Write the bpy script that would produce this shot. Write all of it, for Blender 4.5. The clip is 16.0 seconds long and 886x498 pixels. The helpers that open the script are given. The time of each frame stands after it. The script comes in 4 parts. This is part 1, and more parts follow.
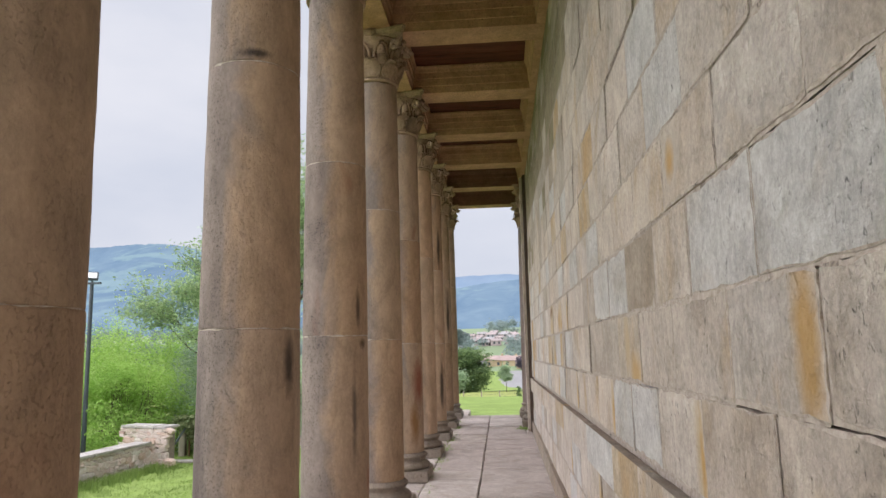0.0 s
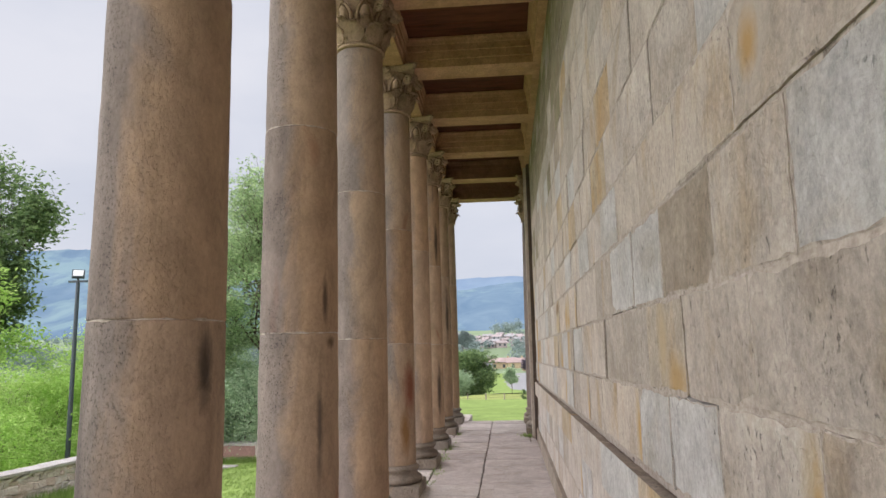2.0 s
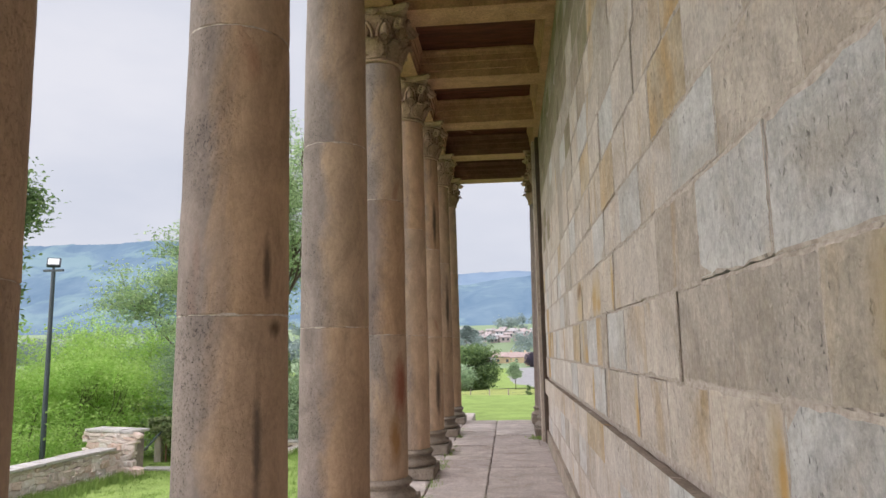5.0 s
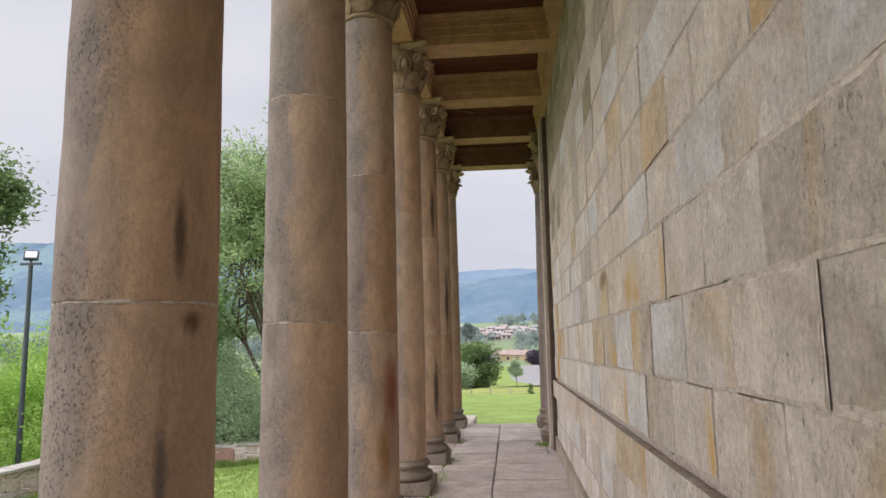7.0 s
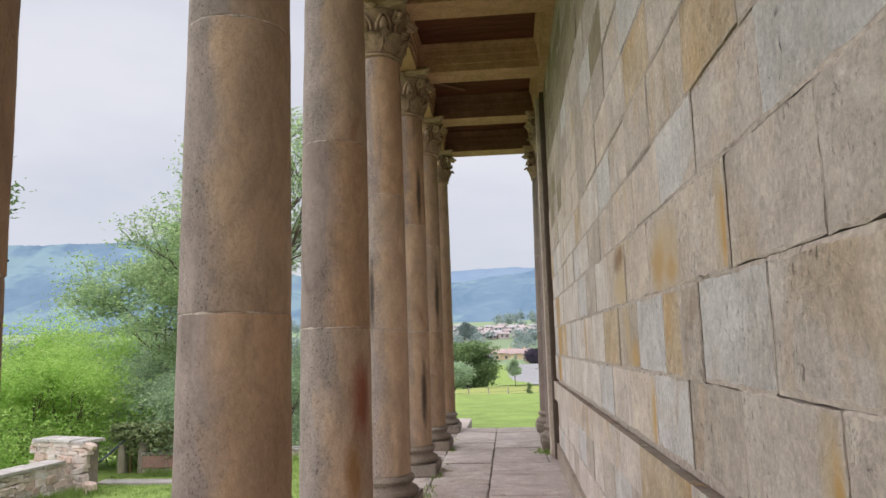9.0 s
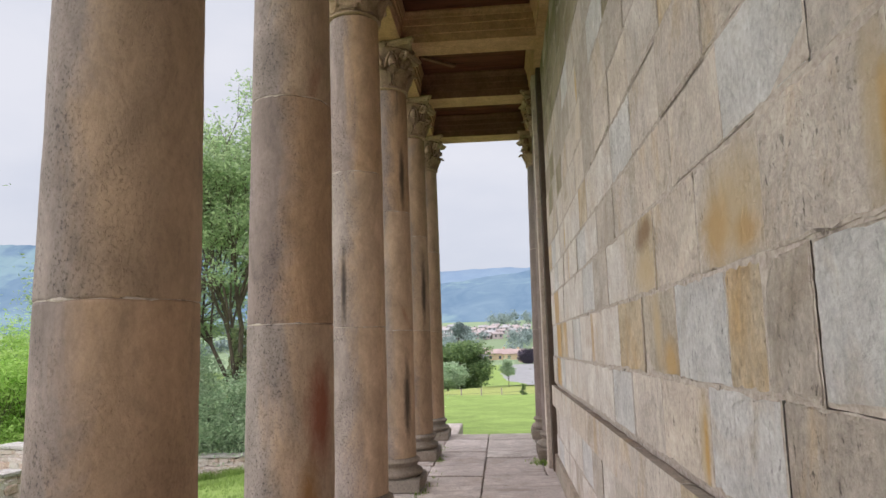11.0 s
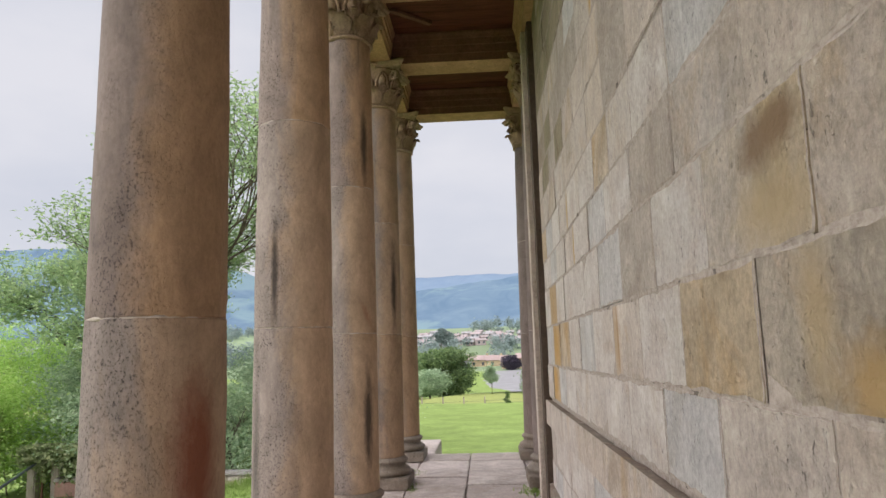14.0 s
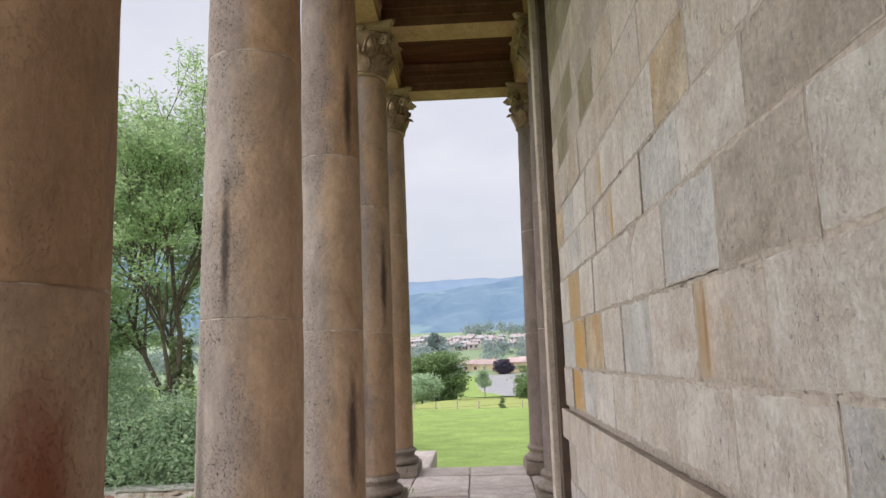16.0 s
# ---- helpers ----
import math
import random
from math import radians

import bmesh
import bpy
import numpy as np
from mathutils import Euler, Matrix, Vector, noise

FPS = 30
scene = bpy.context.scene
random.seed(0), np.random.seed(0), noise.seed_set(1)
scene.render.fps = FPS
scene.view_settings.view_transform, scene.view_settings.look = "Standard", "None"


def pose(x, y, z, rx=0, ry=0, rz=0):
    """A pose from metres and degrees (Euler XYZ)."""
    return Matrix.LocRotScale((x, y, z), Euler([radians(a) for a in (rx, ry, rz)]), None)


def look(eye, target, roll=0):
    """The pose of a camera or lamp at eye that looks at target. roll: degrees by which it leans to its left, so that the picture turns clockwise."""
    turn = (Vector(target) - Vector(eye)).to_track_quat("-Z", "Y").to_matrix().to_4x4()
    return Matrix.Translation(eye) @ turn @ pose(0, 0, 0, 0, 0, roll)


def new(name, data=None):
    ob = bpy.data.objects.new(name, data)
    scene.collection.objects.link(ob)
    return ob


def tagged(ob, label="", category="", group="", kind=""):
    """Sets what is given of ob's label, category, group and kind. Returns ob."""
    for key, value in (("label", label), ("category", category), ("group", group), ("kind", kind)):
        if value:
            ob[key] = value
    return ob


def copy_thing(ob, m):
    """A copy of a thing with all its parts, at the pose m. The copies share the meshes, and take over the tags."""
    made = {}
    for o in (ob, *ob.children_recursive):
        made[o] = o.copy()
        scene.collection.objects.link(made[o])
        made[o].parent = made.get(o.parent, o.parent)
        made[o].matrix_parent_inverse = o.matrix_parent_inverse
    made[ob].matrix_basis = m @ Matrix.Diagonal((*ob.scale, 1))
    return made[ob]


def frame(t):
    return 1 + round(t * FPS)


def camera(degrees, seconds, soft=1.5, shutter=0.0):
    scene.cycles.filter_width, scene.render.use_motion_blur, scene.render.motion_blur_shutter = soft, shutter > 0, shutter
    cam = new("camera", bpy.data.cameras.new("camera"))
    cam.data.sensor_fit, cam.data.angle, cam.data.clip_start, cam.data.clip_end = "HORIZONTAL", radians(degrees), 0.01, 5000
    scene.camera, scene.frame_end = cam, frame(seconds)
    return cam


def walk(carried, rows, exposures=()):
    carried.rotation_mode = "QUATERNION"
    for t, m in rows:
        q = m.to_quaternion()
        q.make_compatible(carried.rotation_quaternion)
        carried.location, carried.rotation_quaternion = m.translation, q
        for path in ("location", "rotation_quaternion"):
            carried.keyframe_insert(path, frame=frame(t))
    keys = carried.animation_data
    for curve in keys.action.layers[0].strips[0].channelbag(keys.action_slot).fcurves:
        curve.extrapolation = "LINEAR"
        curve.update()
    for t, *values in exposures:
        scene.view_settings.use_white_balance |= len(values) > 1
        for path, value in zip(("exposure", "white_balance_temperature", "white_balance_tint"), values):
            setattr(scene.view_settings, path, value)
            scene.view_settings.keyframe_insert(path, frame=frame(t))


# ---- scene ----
cam = camera(66.5, 16.0)
PATH = [
    (0, (-0.06, -0.048, 1.783), (-0.221, 1.925, 2.071), -1.2),
    (0.5, (-0.047, 0.177, 1.768), (-0.217, 2.149, 2.058), -1.2),
    (1, (0.007, 0.437, 1.766), (-0.17, 2.407, 2.06), -1.15),
    (1.5, (0.005, 0.653, 1.756), (-0.172, 2.623, 2.051), -1.15),
    (2, (0.009, 0.903, 1.764), (-0.169, 2.873, 2.058), -1.1),
    (2.5, (0.033, 1.157, 1.766), (-0.148, 3.127, 2.059), -1.15),
    (3, (0.048, 1.407, 1.747), (-0.136, 3.377, 2.038), -1.05),
    (3.5, (0.009, 1.624, 1.743), (-0.175, 3.596, 2.03), -1.15),
    (4, (-0.018, 1.845, 1.73), (-0.204, 3.817, 2.015), -1.15),
    (6.5, (-0.11, 3.022, 1.748), (-0.299, 4.995, 2.02), -1.04),
    (7, (-0.125, 3.304, 1.746), (-0.315, 5.276, 2.018), -1.04),
    (7.5, (-0.14, 3.542, 1.757), (-0.327, 5.515, 2.028), -1.04),
    (8, (-0.12, 3.816, 1.734), (-0.304, 5.789, 2.005), -1.21),
    (8.5, (-0.092, 4.077, 1.732), (-0.276, 6.05, 2.003), -1.4),
    (9, (-0.094, 4.341, 1.724), (-0.277, 6.314, 1.994), -1.49),
    (11.5, (-0.078, 5.564, 1.716), (-0.237, 7.539, 1.986), -1.43),
    (12, (-0.07, 5.85, 1.718), (-0.222, 7.826, 1.993), -1.43),
    (12.5, (-0.097, 6.12, 1.705), (-0.238, 8.096, 1.982), -1.68),
    (13, (-0.135, 6.355, 1.704), (-0.264, 8.331, 1.984), -1.58),
    (13.5, (-0.107, 6.616, 1.697), (-0.228, 8.592, 1.982), -1.59),
    (14, (-0.097, 6.868, 1.703), (-0.212, 8.844, 1.99), -1.59),
    (14.5, (-0.136, 7.114, 1.719), (-0.241, 9.09, 2.01), -1.68),
    (15, (-0.163, 7.379, 1.694), (-0.263, 9.355, 1.989), -1.69),
    (15.5, (-0.173, 7.684, 1.675), (-0.268, 9.659, 1.975), -1.51),
    (16, (-0.227, 7.963, 1.664), (-0.317, 9.938, 1.963), -1.78),
]
walk(cam, [(t, look(eye, target, roll)) for t, eye, target, roll in PATH], [(0.0, 0.92, 6390, 17), (1.5, 0.89, 6400, 17), (3.0, 0.91, 6420, 17), (4.0, 0.95, 6400, 17), (6.5, 0.84, 6540, 18), (9.0, 0.88, 6440, 17), (12.5, 0.92, 6390, 17), (14.0, 0.85, 6520, 17), (15.5, 0.88, 6430, 17), (16.0, 0.93, 6400, 17)])

# World: a bright overcast sky, with most of its light from the open side of the portico.
world = bpy.data.worlds.new("overcast_sky")
scene.world = world
world.use_nodes = True
wn, wl = world.node_tree.nodes, world.node_tree.links
sky = wn.new("ShaderNodeTexSky")
sky.sky_type, sky.sun_disc = "NISHITA", False
sky.sun_elevation, sky.sun_rotation = radians(43), radians(-119)
sky_dim = wn.new("ShaderNodeMix")
sky_dim.data_type = "RGBA"
sky_dim.inputs["Factor"].default_value = 0.93
wl.new(sky.outputs["Color"], sky_dim.inputs["A"])
cloud_fac = wn.new("ShaderNodeTexNoise")
cloud_fac.inputs["Scale"].default_value, cloud_fac.inputs["Detail"].default_value = 2.6, 6
cloud_map, cloud_co = wn.new("ShaderNodeMapping"), wn.new("ShaderNodeTexCoord")
cloud_map.inputs["Scale"].default_value = (1, 1, 2.4)
wl.new(cloud_co.outputs["Generated"], cloud_map.inputs["Vector"])
wl.new(cloud_map.outputs["Vector"], cloud_fac.inputs["Vector"])
cloud_ramp = wn.new("ShaderNodeValToRGB")
cloud_ramp.color_ramp.elements[0].position, cloud_ramp.color_ramp.elements[1].position = 0.36, 0.64
cloud_ramp.color_ramp.elements[0].color, cloud_ramp.color_ramp.elements[1].color = (0.69, 0.745, 0.81, 1), (0.83, 0.865, 0.895, 1)
wl.new(cloud_fac.outputs["Fac"], cloud_ramp.inputs["Fac"])
cloud_gain = wn.new("ShaderNodeMix")
cloud_gain.data_type, cloud_gain.blend_type = "RGBA", "MULTIPLY"
cloud_gain.inputs["Factor"].default_value = 1.0
wl.new(cloud_ramp.outputs["Color"], cloud_gain.inputs["A"])
cloud_gain.inputs["B"].default_value = (10.0, 10.0, 10.0, 1)
wl.new(cloud_gain.outputs["Result"], sky_dim.inputs["B"])
wl.new(sky_dim.outputs["Result"], wn["Background"].inputs["Color"])
wn["Background"].inputs["Strength"].default_value = 0.052
sun_data = bpy.data.lights.new("sun", "SUN")
sun_data.energy, sun_data.angle, sun_data.color = 3.5, radians(140), (1.0, 0.985, 0.965)
sun = new("sun", sun_data)
sun.matrix_world = look((-20, -3, 22), (0, 8, 1.5))


# ---- materials ----
def material(name, rough=0.8, spec=0.3):
    m = bpy.data.materials.new(name)
    m.use_nodes = True
    b = m.node_tree.nodes["Principled BSDF"]
    b.inputs["Roughness"].default_value = rough
    b.inputs["Specular IOR Level"].default_value = spec
    return m, m.node_tree.nodes, m.node_tree.links, b


def noise_node(n, l, coord, scale, detail=4.0, rough=0.55, dist=0.0, stretch=None):
    t = n.new("ShaderNodeTexNoise")
    t.inputs["Scale"].default_value, t.inputs["Detail"].default_value = scale, detail
    t.inputs["Roughness"].default_value, t.inputs["Distortion"].default_value = rough, dist
    if stretch:
        mp = n.new("ShaderNodeMapping")
        mp.inputs["Scale"].default_value = stretch
        l.new(coord, mp.inputs["Vector"])
        coord = mp.outputs["Vector"]
    l.new(coord, t.inputs["Vector"])
    return t.outputs["Fac"]


def ramp(n, l, fac, stops):
    r = n.new("ShaderNodeValToRGB")
    while len(r.color_ramp.elements) < len(stops):
        r.color_ramp.elements.new(0.5)
    for e, (p, c) in zip(r.color_ramp.elements, stops):
        e.position, e.color = p, (*c, 1) if len(c) == 3 else c
    l.new(fac, r.inputs["Fac"])
    return r.outputs["Color"]


def grey(v):
    return (v, v, v)


def mix(n, l, fac, a, b, kind="MIX"):
    m = n.new("ShaderNodeMix")
    m.data_type, m.blend_type = "RGBA", kind
    for key, v in (("Factor", fac), ("A", a), ("B", b)):
        if isinstance(v, (int, float)):
            m.inputs[key].default_value = v
        elif isinstance(v, tuple):
            m.inputs[key].default_value = (*v, 1)
        else:
            l.new(v, m.inputs[key])
    return m.outputs["Result"]


def bump(n, l, b, height, strength, distance, before=None):
    k = n.new("ShaderNodeBump")
    k.inputs["Strength"].default_value, k.inputs["Distance"].default_value = strength, distance
    l.new(height, k.inputs["Height"])
    if before is not None:
        l.new(before, k.inputs["Normal"])
    l.new(k.outputs["Normal"], b.inputs["Normal"])
    return k.outputs["Normal"]


def shifted(n, l, amount=40.0, object_space=True):
    """Object coordinates, moved by the object's own random number so that no two pieces are alike."""
    tc, info = n.new("ShaderNodeTexCoord"), n.new("ShaderNodeObjectInfo")
    add, mul = n.new("ShaderNodeVectorMath"), n.new("ShaderNodeMath")
    mul.operation, mul.inputs[1].default_value = "MULTIPLY", amount
    l.new(info.outputs["Random"], mul.inputs[0])
    l.new(tc.outputs["Object"], add.inputs[0])
    l.new(mul.outputs[0], add.inputs[1])
    return add.outputs[0], info.outputs["Random"], tc.outputs["Object"]


def soft_mask(n, l, value, lo=0.9, hi=1.7, most=0.85):
    """Most inside lo, nothing beyond hi."""
    k = n.new("ShaderNodeMapRange")
    for key, v in (("From Min", lo), ("From Max", hi), ("To Min", most), ("To Max", 0.0)):
        k.inputs[key].default_value = v
    l.new(value, k.inputs["Value"])
    return k.outputs["Result"]


def add_stains(n, l, tone, own, rough, stains):
    """Blots of a given place and size on a piece, with ragged edges."""
    for centre, size, colour in stains:
        mp, ln, ad = n.new("ShaderNodeMapping"), n.new("ShaderNodeVectorMath"), n.new("ShaderNodeMath")
        mp.vector_type = "TEXTURE"
        mp.inputs["Location"].default_value, mp.inputs["Scale"].default_value = centre, size
        l.new(own, mp.inputs["Vector"])
        ln.operation = "LENGTH"
        l.new(mp.outputs["Vector"], ln.inputs[0])
        ad.operation, ad.inputs[1].default_value = "MULTIPLY_ADD", 1.1
        l.new(rough, ad.inputs[0])
        l.new(ln.outputs["Value"], ad.inputs[2])
        tone = mix(n, l, soft_mask(n, l, ad.outputs[0]), tone, colour)
    return tone


def stone(name, tones, stain=(0.50, 0.31, 0.12), stain_from=0.6, streak=(1.0, 1.0, 0.6), relief=0.5, pits=0.68, rough=0.85, stains=()):
    """Weathered sandstone: tones picked per piece, broad clouds, ochre iron stains, tooling marks and pits."""
    m, n, l, b = material(name, rough, 0.25)
    co, rnd, own = shifted(n, l)
    tone = ramp(n, l, rnd, tones)
    cloud = noise_node(n, l, co, 2.2, 6, 0.62, 0.9)
    tone = mix(n, l, 0.75, tone, ramp(n, l, cloud, [(0.3, (0.40, 0.37, 0.33)), (0.5, grey(0.5)), (0.7, (0.66, 0.655, 0.645))]), "OVERLAY")
    patch = noise_node(n, l, co, 8, 7, 0.7, 0.5)
    tone = mix(n, l, 0.4, tone, ramp(n, l, patch, [(0.35, grey(0.38)), (0.65, grey(0.63))]), "OVERLAY")
    iron = noise_node(n, l, co, 1.5, 6, 0.6, 1.0, streak)
    tone = mix(n, l, ramp(n, l, iron, [(stain_from - 0.06, grey(0)), (stain_from + 0.02, grey(0.35)), (stain_from + 0.14, grey(0.75))]), tone, stain)
    fine = noise_node(n, l, co, 42, 8, 0.82, 0.2)
    tone = mix(n, l, 0.72, tone, ramp(n, l, fine, [(0.32, grey(0.30)), (0.68, grey(0.70))]), "OVERLAY")
    tool = noise_node(n, l, co, 24, 6, 0.75, 0.9, (1.0, 1.0, 0.38))
    tone = mix(n, l, 0.36, tone, ramp(n, l, tool, [(0.32, grey(0.34)), (0.62, grey(0.62))]), "OVERLAY")
    herd = ramp(n, l, noise_node(n, l, co, 2.6, 4, 0.6, 0.7), [(0.42, grey(1)), (0.60, grey(0))])
    pit = noise_node(n, l, co, 48, 4, 0.65, 0.6, (1, 1, 0.6))
    pit_mask = mix(n, l, herd, ramp(n, l, pit, [(0.33, grey(0.08)), (0.40, grey(1))]), (1.0, 1.0, 1.0))
    tone = mix(n, l, pits, tone, mix(n, l, 1.0, tone, pit_mask, "MULTIPLY"))
    tone = add_stains(n, l, tone, own, patch, stains)
    chip = noise_node(n, l, co, 13, 6, 0.72, 1.2)
    chip_mask = ramp(n, l, chip, [(0.27, grey(0.3)), (0.31, grey(1))])
    tone = mix(n, l, 0.72, tone, mix(n, l, 1.0, tone, chip_mask, "MULTIPLY"))
    l.new(tone, b.inputs["Base Color"])
    chips = bump(n, l, b, chip_mask, relief, 0.015)
    dressed = bump(n, l, b, tool, relief * 0.6, 0.012, chips)
    first = bump(n, l, b, fine, relief, 0.008, dressed)
    second = bump(n, l, b, patch, relief, 0.03, first)
    bump(n, l, b, pit_mask, relief * 0.8, 0.006, second)
    return m


def pointing(name):
    """Old lime pointing: pale, smeared, with dark holes where it has dropped out."""
    m, n, l, b = material(name, 0.9, 0.2)
    co, rnd, own = shifted(n, l)
    fine = noise_node(n, l, co, 30, 6, 0.7)
    tone = ramp(n, l, fine, [(0.3, (0.25, 0.205, 0.17)), (0.5, (0.41, 0.35, 0.30)), (0.72, (0.53, 0.47, 0.41))])
    drop = noise_node(n, l, co, 6.5, 7, 0.72, 0.8)
    tone = mix(n, l, ramp(n, l, drop, [(0.59, grey(0)), (0.66, grey(0.85))]), tone, (0.08, 0.064, 0.054))
    l.new(tone, b.inputs["Base Color"])
    bump(n, l, b, fine, 0.8, 0.012)
    return m


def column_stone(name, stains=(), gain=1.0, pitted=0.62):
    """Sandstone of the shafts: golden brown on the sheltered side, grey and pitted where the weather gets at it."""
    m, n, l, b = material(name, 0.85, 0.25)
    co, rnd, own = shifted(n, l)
    # The gold is the stone's own, lifted a little for light bounced indoors.
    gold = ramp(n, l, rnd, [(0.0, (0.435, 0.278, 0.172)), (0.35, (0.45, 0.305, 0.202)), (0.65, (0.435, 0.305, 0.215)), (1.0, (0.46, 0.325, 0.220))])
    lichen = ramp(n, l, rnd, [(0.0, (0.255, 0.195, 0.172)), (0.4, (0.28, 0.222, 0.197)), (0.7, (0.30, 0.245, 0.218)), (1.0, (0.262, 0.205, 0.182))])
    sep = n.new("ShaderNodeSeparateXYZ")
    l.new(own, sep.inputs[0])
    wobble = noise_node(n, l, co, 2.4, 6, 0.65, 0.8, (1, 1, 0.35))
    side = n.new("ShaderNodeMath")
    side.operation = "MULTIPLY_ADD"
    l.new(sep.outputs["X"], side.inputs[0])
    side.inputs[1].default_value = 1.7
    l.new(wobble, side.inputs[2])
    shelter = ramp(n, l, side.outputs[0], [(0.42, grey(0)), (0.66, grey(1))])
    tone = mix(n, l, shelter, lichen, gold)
    cloud = noise_node(n, l, co, 3.0, 6, 0.65, 1.2, (1, 1, 0.6))
    tone = mix(n, l, 0.5, tone, ramp(n, l, cloud, [(0.3, grey(0.28)), (0.7, grey(0.72))]), "OVERLAY")
    streaks = noise_node(n, l, co, 11, 8, 0.75, 0.7, (1, 1, 0.34))
    tone = mix(n, l, 0.34, tone, ramp(n, l, streaks, [(0.3, grey(0.30)), (0.7, grey(0.70))]), "OVERLAY")
    worn = noise_node(n, l, co, 38, 8, 0.82, 0.3, (1, 1, 0.7))
    tone = mix(n, l, 0.45, tone, ramp(n, l, worn, [(0.3, grey(0.28)), (0.7, grey(0.72))]), "OVERLAY")
    dark = noise_node(n, l, co, 1.6, 4, 0.6, 0.6, (1.4, 1.4, 0.3))
    tone = mix(n, l, ramp(n, l, dark, [(0.66, grey(0)), (0.74, grey(0.7))]), tone, (0.10, 0.08, 0.07))
    rust = noise_node(n, l, co, 1.3, 3, 0.5, 0.6, (1.0, 1.0, 0.5))
    tone = mix(n, l, ramp(n, l, rust, [(0.68, grey(0)), (0.76, grey(0.7))]), tone, (0.30, 0.10, 0.05))
    tone = add_stains(n, l, tone, own, streaks, stains)
    fine = noise_node(n, l, co, 60, 5, 0.7)
    pit = noise_node(n, l, co, 95, 5, 0.68, 0.3, (1, 1, 0.75))
    pit_mask = ramp(n, l, pit, [(0.36, grey(0.08)), (0.46, grey(1))])
    herd = ramp(n, l, noise_node(n, l, co, 3.2, 4, 0.6, 0.5, (1, 1, 0.45)), [(0.50, grey(0)), (0.62, grey(1))])
    pit_mask = mix(n, l, herd, pit_mask, (1.0, 1.0, 1.0))
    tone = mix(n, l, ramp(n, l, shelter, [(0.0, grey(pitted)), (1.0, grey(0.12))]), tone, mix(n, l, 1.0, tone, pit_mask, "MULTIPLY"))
    tone = mix(n, l, 1.0, tone, grey(0.76 * gain), "MULTIPLY")
    l.new(tone, b.inputs["Base Color"])
    first = bump(n, l, b, streaks, 0.35, 0.02)
    second = bump(n, l, b, fine, 0.5, 0.004, first)
    bump(n, l, b, pit_mask, 0.6, 0.006, second)
    return m


def plain(name, low, high, scale, rough=0.8, spec=0.3, relief=0.3, depth=0.01, stretch=None, metal=0.0):
    """A surface of two close tones with grain and a coarser drift."""
    m, n, l, b = material(name, rough, spec)
    co, rnd, _ = shifted(n, l)
    fine = noise_node(n, l, co, scale, 6, 0.65, 0.3, stretch)
    coarse = noise_node(n, l, co, scale / 9, 4, 0.6, 0.5, stretch)
    tone = ramp(n, l, fine, [(0.3, low), (0.7, high)])
    tone = mix(n, l, 0.5, tone, ramp(n, l, coarse, [(0.3, grey(0.3)), (0.7, grey(0.7))]), "OVERLAY")
    l.new(tone, b.inputs["Base Color"])
    b.inputs["Metallic"].default_value = metal
    bump(n, l, b, fine, relief, depth)
    return m


def leaf_material(name, dark, light, glow=0.35):
    """Leaves: each leaf its own green, and light coming through them."""
    m, n, l, b = material(name, 0.55, 0.3)
    geo = n.new("ShaderNodeNewGeometry")
    tone = ramp(n, l, geo.outputs["Random Per Island"], [(0.0, dark), (0.6, tuple((a + c) / 2 for a, c in zip(dark, light))), (1.0, light)])
    tc = n.new("ShaderNodeTexCoord")
    big = noise_node(n, l, tc.outputs["Object"], 0.9, 3)
    tone = mix(n, l, 0.5, tone, ramp(n, l, big, [(0.3, grey(0.3)), (0.7, grey(0.7))]), "OVERLAY")
    l.new(tone, b.inputs["Base Color"])
    tr = n.new("ShaderNodeBsdfTranslucent")
    l.new(tone, tr.inputs["Color"])
    sh = n.new("ShaderNodeMixShader")
    sh.inputs[0].default_value = glow
    l.new(b.outputs[0], sh.inputs[1])
    l.new(tr.outputs[0], sh.inputs[2])
    l.new(sh.outputs[0], n["Material Output"].inputs["Surface"])
    return m


BEIGE = [(0.0, (0.455, 0.385, 0.322)), (0.2, (0.505, 0.45, 0.40)), (0.4, (0.475, 0.41, 0.35)), (0.6, (0.49, 0.44, 0.395)), (0.8, (0.515, 0.44, 0.37)), (1.0, (0.465, 0.405, 0.345))]
WALL_BEIGE = stone("beige_sandstone", BEIGE, stain=(0.43, 0.295, 0.15), stain_from=0.60, relief=0.9)
WALL_GREY = stone("blue_grey_sandstone", [(0.0, (0.47, 0.455, 0.435)), (0.5, (0.49, 0.47, 0.45)), (1.0, (0.455, 0.44, 0.425))], stain=(0.42, 0.31, 0.19), stain_from=0.66, relief=0.8)
WALL_OCHRE = stone("ochre_sandstone", [(0.0, (0.44, 0.355, 0.25)), (0.5, (0.46, 0.385, 0.295)), (1.0, (0.43, 0.335, 0.225))], stain=(0.45, 0.28, 0.11), stain_from=0.53, relief=0.9)
WALL_BROWN = stone("brown_sandstone", [(0.0, (0.345, 0.285, 0.225)), (1.0, (0.36, 0.30, 0.24))], stain_from=0.7, relief=0.9)
WALL_CREAM = stone("pale_cream_sandstone", [(0.0, (0.51, 0.455, 0.405)), (0.4, (0.55, 0.50, 0.455)), (0.7, (0.53, 0.48, 0.435)), (1.0, (0.56, 0.515, 0.475))], stain=(0.48, 0.38, 0.25), stain_from=0.66, relief=0.9)
# Greenish damp, darkened further for the weak light high on the wall.
WALL_DAMP_SHADE = stone("damp_green_shaded_sandstone", [(0.0, (0.23, 0.195, 0.13)), (0.5, (0.29, 0.245, 0.17)), (1.0, (0.255, 0.215, 0.145))], stain=(0.22, 0.20, 0.11), stain_from=0.55, relief=0.9)
